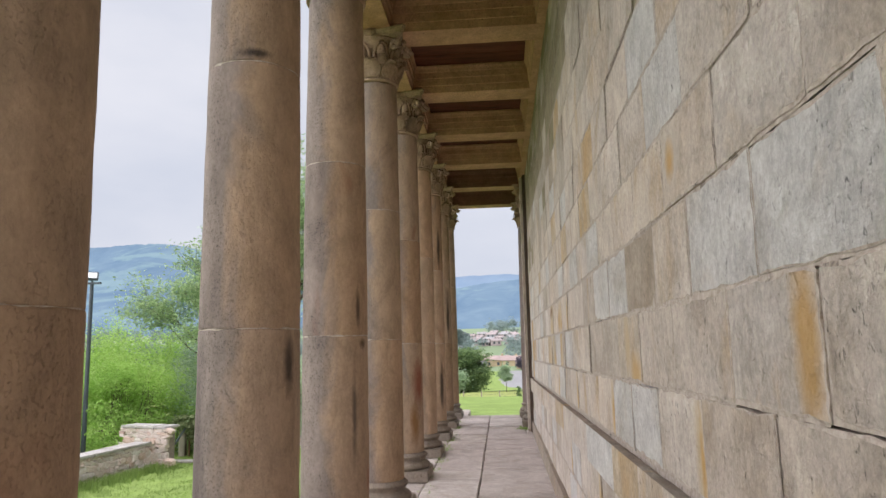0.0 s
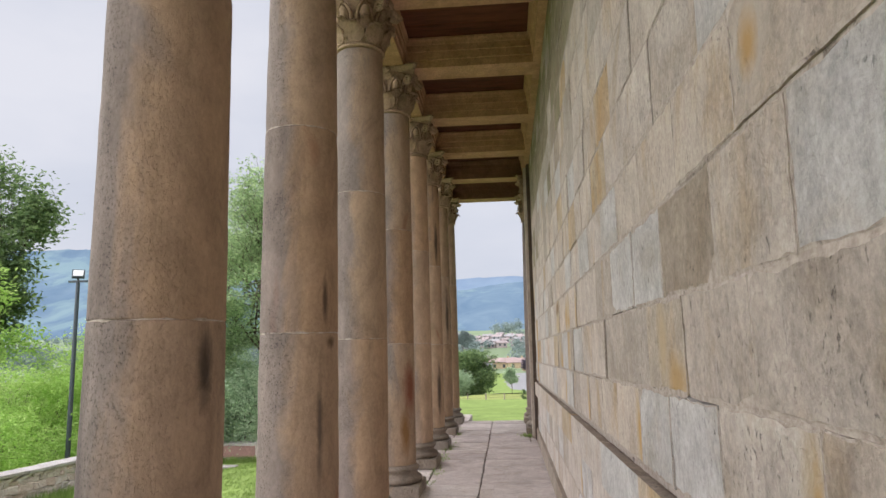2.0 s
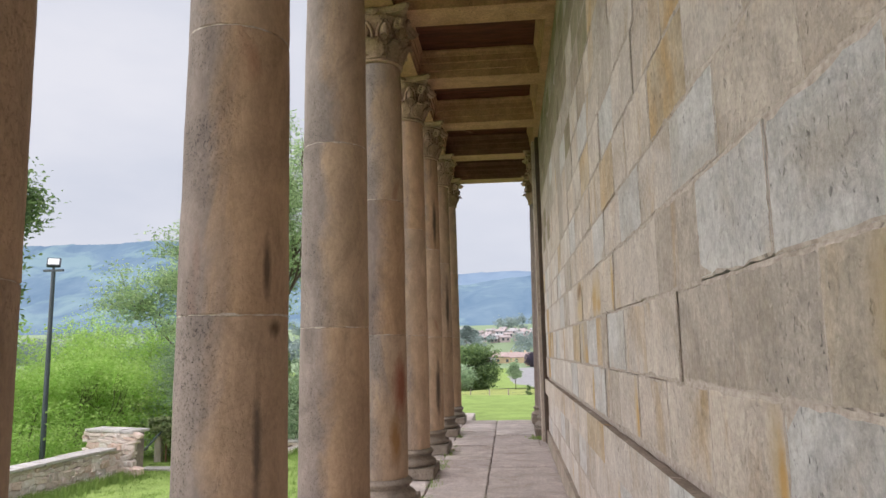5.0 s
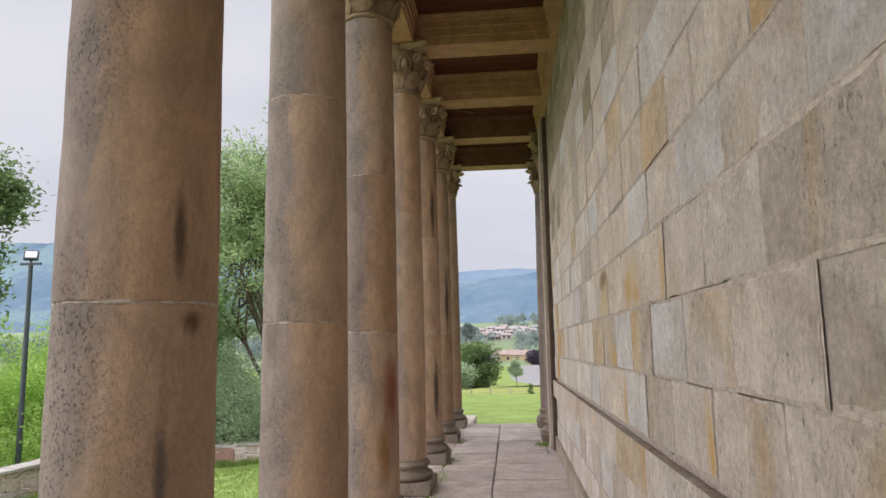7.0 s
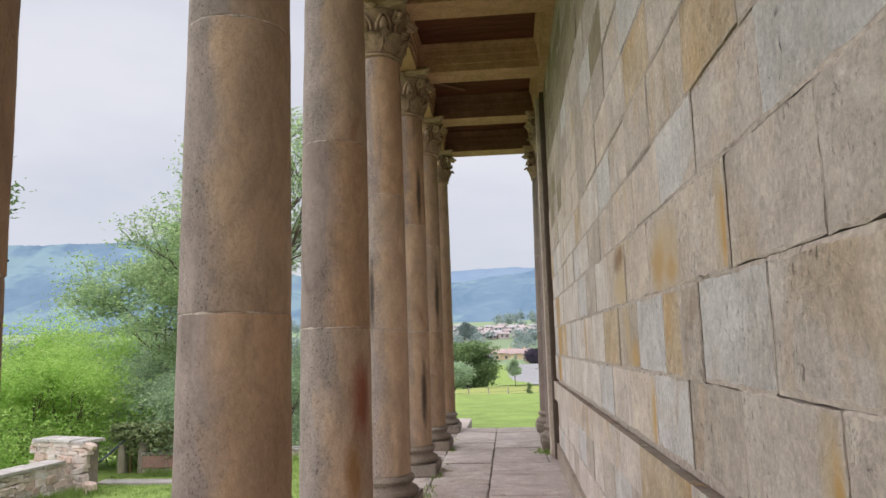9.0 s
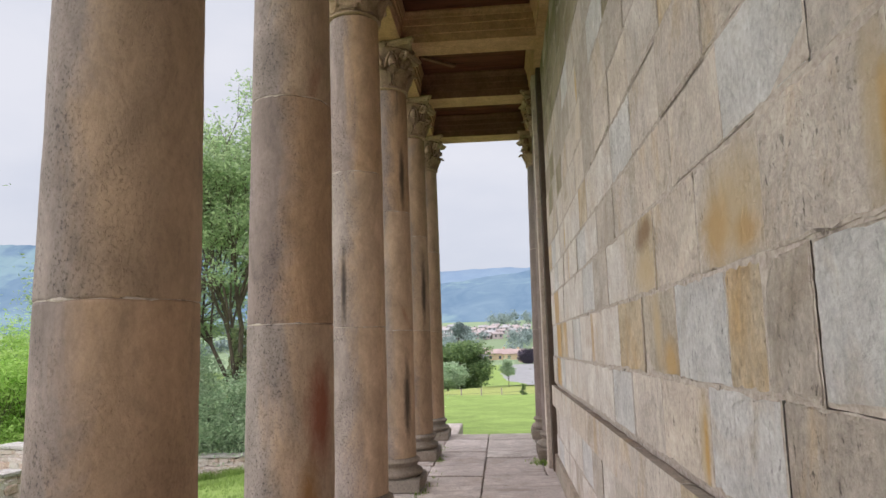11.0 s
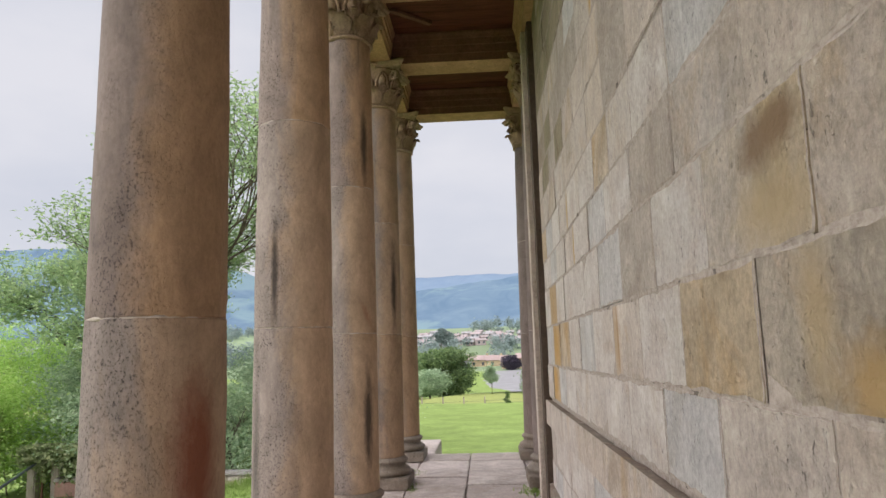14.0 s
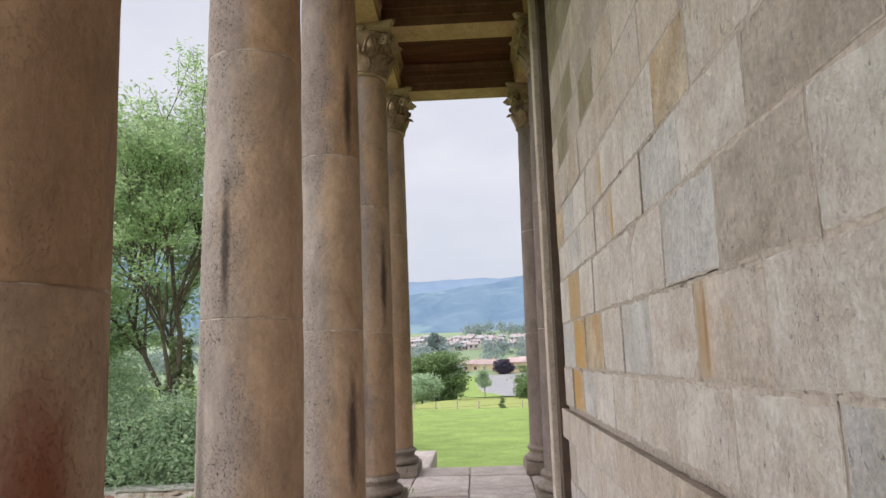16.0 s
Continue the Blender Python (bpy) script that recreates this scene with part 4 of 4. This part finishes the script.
for _ in range(9000):
    x, y = g.uniform(-11, -2.3), g.uniform(4, 23)
    spots.append((x, y, ground_height(x, y) - 0.02))
tufts("lawn_grass", spots, TUFT, "short lawn grass", 0.07, 9, 3)

spots = [(0.40 + 0.05 * g.normal(), 15.22 + 0.12 * g.normal(), -0.01) for _ in range(15)]
spots += [(-1.06 + 0.02 * g.normal(), 6.4 + 10.5 * g.rand(), -0.012) for _ in range(45)]
tufts("joint_weeds", spots, TUFT, "small weeds growing in the paving joints", 0.045, 10, 5)


# ---- beyond the meadow ----
make_tree("chestnut_tree", -5.2, 98, 6.2, DARK_LEAF, "round chestnut tree at the far edge of the meadow", 71, 22000, 0.42, 0.22, 0.08, 0.75, 4, 0.02, 0.45, wide=3.5, dome=0.38)
make_tree("chestnut_tree", -9.6, 102, 6.2, DARK_LEAF, "dense dark tree beside the chestnut", 72, 16000, 0.40, 0.22, 0.08, 0.8, 4, 0.02, 0.45, wide=2.9, dome=0.38)
make_tree("round_bush", -7.0, 92, 3.6, SAGE_LEAF, "rounded light green bush in the meadow", 73, 9000, 0.34, 0.12, 0.1, 0.9, 4, 0.0, 0.4, 3, wide=1.8, dome=0.4, category="bush")
make_tree("small_tree", 0.6, 104, 4.2, SAGE_LEAF, "slender light green tree by the road", 74, 3500, 0.30, 0.08, 0.28, 0.6, 4, 0.05, 0.3, wide=1.3)
make_tree("small_tree", 6.3, 97, 4.4, DARK_LEAF, "dark bushy tree at the meadow's edge", 75, 8000, 0.36, 0.14, 0.12, 0.8, 4, 0.03, 0.3, wide=1.5, dome=0.4)
make_tree("round_bush", 5.6, 90, 2.6, DARK_LEAF, "low dark bush at the meadow's edge", 76, 6000, 0.32, 0.1, 0.1, 0.9, 4, 0.0, 0.3, 3, wide=1.3, dome=0.4, category="bush")
make_tree("sapling", 1.05, 47, 0.75, DARK_LEAF, "small dark sapling beside the fence", 77, 500, 0.1, 0.02, 0.2, 0.5, 3, 0.05, 0.07, wide=0.22)
make_tree("purple_tree", 8.2, 238, 5.0, PLUM_LEAF, "dark purple-leaved round tree in the town", 78, 6000, 0.6, 0.25, 0.12, 0.8, 4, 0.03, 0.4, wide=2.8, dome=0.4)
for i in range(2):
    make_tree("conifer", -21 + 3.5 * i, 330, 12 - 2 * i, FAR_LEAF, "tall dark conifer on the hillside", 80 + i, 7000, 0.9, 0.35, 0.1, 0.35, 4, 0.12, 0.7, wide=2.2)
fence = anchor("field_fence", 0, 48, 0, "thin wooden post fence across the meadow", "fence")
for i in range(14):
    x = -9 + 1.25 * i
    part("post", box(x - 0.04, x + 0.04, -0.04, 0.04, ground_height(x, 48) - 0.1, ground_height(x, 48) + 0.42, 0.008), OLD_WOOD, fence)
for h in (0.2, 0.36):
    bm = bmesh.new()
    tube(bm, [Vector((-9, 0, ground_height(-9, 48) + h)), Vector((7.3, 0, ground_height(7.3, 48) + h))], [0.006, 0.006], 4)
    part("wire", bm, IRON, fence)

ASPHALT = plain("pale_asphalt", (0.20, 0.20, 0.205), (0.27, 0.27, 0.275), 4, 0.9)
bm = bmesh.new()
prev = None
for i in range(22):
    y = 118 + 6.0 * i
    row = [bm.verts.new((x, y, ground_height(x, y) + 0.25)) for x in (-7 - 0.9 * i, 8 + 1.2 * i, 18 + 2.0 * i)]
    if prev:
        for j in range(2):
            bm.faces.new((prev[j], prev[j + 1], row[j + 1], row[j]))
    prev = row
tagged(link("road", bm, ASPHALT), "pale asphalt road and yard before the town", "road", kind="structure")

# Town tiles and whitewash are dulled and greyed, with haze mixed into their colours.
TILE = plain("red_roof_tiles", (0.31, 0.235, 0.22), (0.37, 0.285, 0.27), 2, 0.85)
WHITEWASH = plain("haze_tinted_render", (0.33, 0.34, 0.36), (0.40, 0.41, 0.43), 1.5, 0.9)
FAR_TILE = plain("haze_tinted_tiles", (0.31, 0.265, 0.265), (0.36, 0.305, 0.30), 2, 0.85)
PINK_WALL = plain("faded_pink_render", (0.36, 0.30, 0.29), (0.43, 0.37, 0.36), 1.5, 0.9)
YELLOW_WALL = plain("yellow_render", (0.46, 0.36, 0.22), (0.52, 0.42, 0.29), 1.5, 0.9)
GREY_ROOF = plain("grey_roof", (0.26, 0.25, 0.26), (0.36, 0.35, 0.35), 2, 0.85)
DARK_PANE = plain("dark_window_glass", (0.05, 0.06, 0.08), (0.10, 0.11, 0.13), 4, 0.15, 0.5, 0.0)


def make_house(x, y, w, d, h, turn, wall_mat, roof_mat, label, rows=2, drop=0.0):
    hs = anchor("house", x, y, ground_height(x, y) - drop, label, "house", "houses of the town")
    hs.matrix_basis = pose(x, y, ground_height(x, y) - drop, 0, 0, turn)
    part("wall", box(-w / 2, w / 2, -d / 2, d / 2, -1.5, h), wall_mat, hs)
    rise = 0.22 * d + 0.4
    roof = sweep([(-d / 2 - 0.5, 0.0), (d / 2 + 0.5, 0.0), (d / 2 + 0.5, 0.2), (0.0, rise), (-d / 2 - 0.5, 0.2)], (-w / 2 - 0.5, 0, h + 0.003), (w / 2 + 0.5, 0, h + 0.003))
    roof = part("roof", roof, roof_mat, hs)
    part("chimney", box(w * 0.2, w * 0.2 + 0.6, -0.3, 0.3, h + rise * 0.6, h + rise + 0.7), wall_mat, roof)
    k = max(2, int(w / 3))
    for rr in range(rows):
        for i in range(k):
            u = -w / 2 + w * (i + 0.5) / k
            v = h * (rr + 0.35) / rows
            part("window", box(u - 0.5, u + 0.5, -d / 2 - 0.05, -d / 2 + 0.05, v, v + 1.2), DARK_PANE, hs)
    return hs


tr = random.Random(9)
for i in range(9):
    x = -20 + 5.8 * i + tr.uniform(-1, 1)
    y = 252 + tr.uniform(-6, 14)
    make_house(x, y, tr.uniform(7, 11), tr.uniform(6, 8), tr.uniform(2.6, 3.9), tr.uniform(-25, 25), tr.choice((YELLOW_WALL, WHITEWASH)), TILE, "town house with a red tiled roof beyond the meadow", 1)
for i in range(58):
    x = -64 + 1.72 * i + tr.uniform(-1.5, 1.5)
    y = 372 + 24 * (i % 4) + tr.uniform(-8, 8)
    make_house(x, y, tr.uniform(3.5, 6.5), tr.uniform(3.5, 5), tr.uniform(1.3, 2.4), tr.uniform(-30, 30), tr.choice((WHITEWASH, PINK_WALL)), tr.choice((FAR_TILE, GREY_ROOF, FAR_TILE)), "pale house on the slope above the town", 1)

# Bands of trees between the houses and on the slope.
w = np.random.RandomState(17)
pts = []
for k in range(620):
    x, y = w.uniform(-330, 75), w.choice((300, 330, 345, 470, 500, 540)) + w.normal(0, 8)
    if y > 440 and (-60 < x < -8 or w.rand() < 0.4):
        continue
    hh, rr = w.uniform(4, 8), w.uniform(2.5, 4.5)
    pts.append(np.array((x, y, ground_height(x, y) + hh * 0.55)) + w.normal(size=(150, 3)) * (rr * 0.5, rr * 0.5, hh * 0.27))
tagged(leaf_quads("far_woods", np.concatenate(pts), 1.2, FAR_LEAF, 18, 0.4, 0.7), "woods between the houses, haze in their leaf colour", "woods", kind="stuff")


# Backdrop hills two kilometres off; haze is put into their blue tones and glow.
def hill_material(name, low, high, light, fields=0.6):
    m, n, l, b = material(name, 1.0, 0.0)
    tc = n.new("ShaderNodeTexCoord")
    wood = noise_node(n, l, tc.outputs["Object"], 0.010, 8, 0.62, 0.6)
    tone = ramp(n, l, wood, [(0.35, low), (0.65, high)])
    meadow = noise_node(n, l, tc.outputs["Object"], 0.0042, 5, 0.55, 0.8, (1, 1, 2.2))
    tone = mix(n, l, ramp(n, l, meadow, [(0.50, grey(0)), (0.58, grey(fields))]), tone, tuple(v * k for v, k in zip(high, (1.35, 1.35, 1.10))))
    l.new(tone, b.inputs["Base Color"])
    # Self-glow lifts the slopes towards the sky, standing in for haze.
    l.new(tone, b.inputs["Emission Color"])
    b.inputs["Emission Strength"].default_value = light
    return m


def ridge(name, y, x0, x1, top, mat, label, step=14.0, rough=9.0, seed=0.0, foot=-60.0):
    bm, prev = bmesh.new(), None
    k = int((x1 - x0) / step)
    for i in range(k + 1):
        x = x0 + step * i
        h = top(x) + rough * noise.fractal((x * 0.006 + seed, seed, 0), 1.0, 2.0, 5) + 2.5 * noise.noise((x * 0.07, seed, 3))
        col = [bm.verts.new((x, y - 700 * (1 - s) + 40 * noise.noise((x * 0.004, s * 3, seed)), foot + (h - foot) * s ** 1.25)) for s in (0.0, 0.15, 0.3, 0.45, 0.6, 0.75, 0.9, 1.0)]
        col.append(bm.verts.new((x, y + 400, foot)))
        if prev:
            for a in range(8):
                bm.faces.new((prev[a], col[a], col[a + 1], prev[a + 1]))
        prev = col
    return tagged(link(name, bm, mat, True), label, "hill", kind="structure")


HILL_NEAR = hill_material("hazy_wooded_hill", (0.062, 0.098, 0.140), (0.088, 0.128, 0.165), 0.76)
HILL_FAR = hill_material("haze_blue_hill", (0.105, 0.148, 0.205), (0.12, 0.165, 0.218), 0.55, 0.0)
ridge("backdrop_far", 2600, -3200, 2600, lambda x: 262 + 18 * math.sin(x * 0.0021 + 0.8), HILL_FAR, "distant hills, haze painted as pale blue", 20.0, 14, 4.0)
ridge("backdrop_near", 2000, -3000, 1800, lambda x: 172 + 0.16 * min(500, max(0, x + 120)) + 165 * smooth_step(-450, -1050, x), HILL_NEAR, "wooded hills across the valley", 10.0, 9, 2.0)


# ---- stones and slabs, piece by piece ----
def slab_piece(name, parent, mat, lo, hi, axis, face, depth, chamfer=0.0025, wobble=0.008, bed=None, wide=()):
    """One stone: lo and hi are (u, v) corners on its face; axis x: a wall stone facing -x, axis z: a floor slab facing up."""
    (u0, v0), (u1, v1) = lo, hi
    cu, cv = (u0 + u1) / 2, (v0 + v1) / 2
    outline, k = [], 12 if bed else 8
    for (a, b), (c, d) in (((u0, v0), (u1, v0)), ((u1, v0), (u1, v1)), ((u1, v1), (u0, v1)), ((u0, v1), (u0, v0))):
        for i in range(k):
            outline.append((a + (c - a) * i / k, b + (d - b) * i / k))
    bm, rings = bmesh.new(), []
    jit = [(random.uniform(-wobble, wobble * 0.4), random.uniform(-wobble, wobble * 0.4)) for _ in outline]
    tip = random.uniform(-0.004, 0.004), random.uniform(-0.004, 0.004)
    smear = [random.choice((0.2, 0.4, 0.6)) if side % 2 else random.choice((0.5, 1.0, 1.3)) for side in (0, 1, 2, 3)]
    gap = {(3, 0, 1, 2)[side] for side in wide}
    for inset0, back in ((0.0, depth), (0.0, chamfer * 0.6), (chamfer, 0.0)):
        ring = []
        for i, ((u, v), (ju, jv)) in enumerate(zip(outline, jit)):
            inset = inset0 + (inset0 and bed and random.uniform(0.0, 0.010) * smear[i // k] or 0.0)
            if i // k in gap:
                inset += random.uniform(0.001, 0.004)
            su, sv = (1 if u < cu else -1), (1 if v < cv else -1)
            uu = u + su * (inset + max(0.0, -ju) * (1 if abs(u - u0) < 1e-6 or abs(u - u1) < 1e-6 else 0))
            vv = v + sv * (inset + max(0.0, -jv) * (1 if abs(v - v0) < 1e-6 or abs(v - v1) < 1e-6 else 0))
            b = back + (0 if back == depth else tip[0] * (u - cu) / max(0.2, u1 - u0) + tip[1] * (v - cv) / max(0.2, v1 - v0))
            ring.append(bm.verts.new((b, uu - cu, vv - cv) if axis == "x" else (uu - cu, vv - cv, -b)))
        rings.append(ring)
    n = len(outline)
    for lo_r, hi_r in zip(rings, rings[1:]):
        for i in range(n):
            f = bm.faces.new((lo_r[i], lo_r[(i + 1) % n], hi_r[(i + 1) % n], hi_r[i]))
            f.material_index = 1 if bed and hi_r is rings[-1] else 0
    bm.faces.new(rings[-1])
    bmesh.ops.recalc_face_normals(bm, faces=bm.faces)
    if bed:
        # Pointing round the stone, a little behind its face; open where the mortar has fallen out.
        e = [0.006 if random.random() < bed and side not in wide else -0.014 for side in range(4)]
        q = [bm.verts.new((0.0025, uu - cu, vv - cv)) for uu, vv in ((u0 - e[0], v0 - e[1]), (u1 + e[2], v0 - e[1]), (u1 + e[2], v1 + e[3]), (u0 - e[0], v1 + e[3]))]
        bm.faces.new(q[::-1]).material_index = 1
    ob = part(name, bm, mat, parent)
    if bed:
        ob.data.materials.append(MORTAR)
    ob.matrix_basis = pose(face, cu, cv) if axis == "x" else pose(cu, cv, face)
    return ob


rng = random.Random(11)


COURSES = [0.24, 0.56, 0.90, 1.215, 1.548, 1.908, 2.272, 2.582, 2.92, 3.255, 3.59, 3.925, 4.26, 4.595, 4.93, 5.24, 5.50]
# Known upright joints and stones of the courses at eye level: b beige, g grey, o ochre, d brown, t grey-brown; other letters: marked stones.
JOINTS = {
    3: ([1.65, 2.24, 2.85, 3.41, 3.98, 4.59, 5.19, 5.83, 6.45, 7.03, 7.61, 8.27, 8.93, 9.55, 10.20, 10.83, 11.48, 12.12, 12.76, 13.29], "bbeggebbetgebgbbbbbgr"),
    4: ([1.36, 1.92, 2.55, 3.16, 3.73, 4.30, 4.92, 5.55, 6.16, 6.80, 7.08, 7.37, 7.97, 8.59, 9.25, 9.88, 10.52, 11.17, 11.78, 12.38, 13.07], "esbbwttbbgtogwobvbgbor"),
    5: ([1.67, 2.26, 2.79, 3.41, 3.95, 4.58, 5.22, 5.81, 6.43, 7.03, 7.62, 8.26, 8.92, 9.55, 10.20, 10.85, 11.45], "ggbdggtbbeabxbtgbb"),
    6: ([1.33, 1.91, 2.53, 3.12, 3.72, 4.31, 4.88, 5.51, 6.10, 6.72, 7.28, 7.90, 8.55, 9.21, 9.88, 10.54, 11.15], "ebpbbbgbgbgbbbtbgb"),
    7: ([2.20, 2.80, 3.40, 4.01, 4.60, 5.20, 5.80, 6.20, 6.78, 7.40, 8.00, 8.60, 9.20, 9.80, 10.36, 10.83], "bgbbbobbobbbgbbob"),
    8: ([1.90, 2.50, 3.10, 3.72, 4.31, 4.90, 5.51, 6.13, 6.73, 7.30, 7.92, 8.55], "bbgbbobbgbobb"),
}
TONES = {"b": WALL_BEIGE, "g": WALL_GREY, "o": WALL_OCHRE, "d": WALL_BROWN, "t": WALL_TAUPE, "s": WALL_STRIPE, "v": WALL_VEIN, "p": WALL_SPOT, "e": WALL_EDGE, "a": WALL_ARCH, "w": WALL_SEEP, "r": WALL_RUST, "x": WALL_BLOT, "m": WALL_DAMP_SHADE, "c": WALL_CREAM}
# Open joints: a point of the stone and the side that gapes (0 near end, 1 bed, 2 far end, 3 top).
GAPING = [((1.6, 1.75), 0), ((1.1, 1.75), 3), ((2.5, 2.1), 2), ((2.9, 1.75), 2), ((3.4, 1.75), 0), ((6.1, 2.1), 1), ((5.7, 2.1), 1), ((6.1, 2.1), 0), ((5.8, 1.75), 0), ((6.1, 1.4), 3), ((5.5, 1.4), 3), ((6.1, 1.4), 0), ((6.7, 1.4), 3), ((7.7, 1.75), 0), ((10.3, 2.1), 0), ((10.4, 2.1), 1), ((10.3, 1.75), 2), ((9.8, 2.4), 2), ((10.5, 1.4), 0), ((9.9, 1.4), 0), ((3.7, 1.4), 2), ((3.1, 1.4), 3), ((2.0, 1.4), 3), ((1.4, 1.4), 3), ((4.0, 2.1), 1)]
PITCH = 0.614       # usual length of a stone


def fall(z):
    return SETTLED * (1.0 - smooth_step(1.45, 2.25, z))


for i, (z0, z1) in enumerate(zip(COURSES, COURSES[1:])):
    if i == 2:
        continue
    known, kinds = JOINTS.get(i, ([1.65 if i % 2 else 1.95], "b"))
    before = [known[0]]
    while before[0] > Y_BACK + 0.9:
        before.insert(0, before[0] - PITCH + rng.uniform(-0.05, 0.05))
    cuts = [Y_BACK] + before[:-1]
    first = len(cuts)
    cuts += known
    while cuts[-1] < WALL_END - 0.9:
        cuts.append(cuts[-1] + PITCH + rng.uniform(-0.06, 0.06))
    cuts.append(WALL_END)
    for j, (y, y1) in enumerate(zip(cuts, cuts[1:])):
        # Upper courses take damp and grey-brown stones, partly for the dimmer light there.
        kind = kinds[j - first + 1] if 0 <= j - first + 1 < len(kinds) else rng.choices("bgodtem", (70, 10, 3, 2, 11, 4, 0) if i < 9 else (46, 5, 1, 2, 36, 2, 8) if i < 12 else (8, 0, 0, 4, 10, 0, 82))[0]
        if kind == "b" and y > 8.8 and i < 8:
            kind = "c"  # the stones towards the end of the wall are paler
        m = (y + y1) / 2 - 8.0
        a, b = z0 + fall(z0) * m, z1 + fall(z1) * m
        wide = [side for (py, pz), side in GAPING if y < py < y1 and a < pz < b]
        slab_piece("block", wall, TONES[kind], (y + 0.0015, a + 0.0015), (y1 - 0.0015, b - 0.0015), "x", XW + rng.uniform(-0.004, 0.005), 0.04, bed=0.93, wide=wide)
y = Y_BACK
while y < WALL_END:
    y1 = min(WALL_END + 0.3, y + rng.uniform(0.7, 1.3))
    m = (y + y1) / 2
    st = part("ledge_stone", worn_sweep([(-0.04, 0.0), (0.05, 0.0), (0.053, 0.12), (0.052, 0.205), (0.035, 0.235), (0.01, 0.245), (-0.04, 0.25)], (0.578, y + 0.002, course(0.93, y)), (0.578, y1 - 0.002, course(0.93, y1)), 0.022, 3.1 * y), TONES[rng.choices("bgo", (70, 15, 15))[0]], wall)
    st.data.materials.append(LEDGE)
    for f in st.data.polygons:
        f.material_index = 1 if f.normal.z > 0.3 else 0
    y = y1
y = Y_BACK
while y < WALL_END:
    y1 = min(WALL_END + 0.3, y + rng.uniform(0.8, 1.4))
    part("base_stone", worn_sweep([(-0.04, 0.0), (0.075, 0.0), (0.077, 0.17), (0.055, 0.20), (0.005, 0.23), (-0.04, 0.23)], (0.578, y + 0.002, 0.0), (0.578, y1 - 0.002, 0.0), 0.016, 2.3 * y), LEDGE, wall)
    y = y1
LEFT_ROWS = [Y_BACK, -3.4, -1.7, 0.1, 1.7, 3.5, 5.1, 6.7, 8.28, 10.09, 12.1, 12.86, 13.67, 14.22, 14.94, 16.13, 17.42, Y_END]
RIGHT_ROWS = [Y_BACK, -3.0, -1.2, 0.6, 2.2, 4.0, 5.8, 7.1, 8.6, 10.2, 12.25, 13.66, 14.28, 15.62, 16.22, 17.43, Y_END]
EDGE_ROWS = [Y_BACK, -2.6, -0.4, 1.4, 3.2, 5.3, 7.4, 9.3, 11.2, 13.1, 15.0, 16.6, Y_END]
for rows_of, x0, x1, drop in ((LEFT_ROWS, -1.115, -0.388, 0.0), (RIGHT_ROWS, -0.388, 0.62, 0.0), (EDGE_ROWS, -2.05, -1.118, -0.006)):
    for y, y1 in zip(rows_of, rows_of[1:]):
        right = 0.41 if x1 > 0.6 and y > 14.2 else x1
        slab_piece("slab", floor, PAVING, (x0 + 0.003, y + 0.008), (right - 0.003, y1 - 0.008), "z", drop + rng.uniform(-0.008, 0.008), 0.054, 0.012, 0.016)
        if right != x1:
            slab_piece("slab", floor, PAVING, (right + 0.008, y + 0.008), (x1, y1 - 0.008), "z", drop + rng.uniform(-0.012, 0.0), 0.054, 0.012, 0.016)
for x0, x1 in ((0.63, 2.2),):
    slab_piece("slab", floor, PAVING, (x0, WALL_END + 0.5), (x1, Y_END), "z", -0.003, 0.05, 0.008)
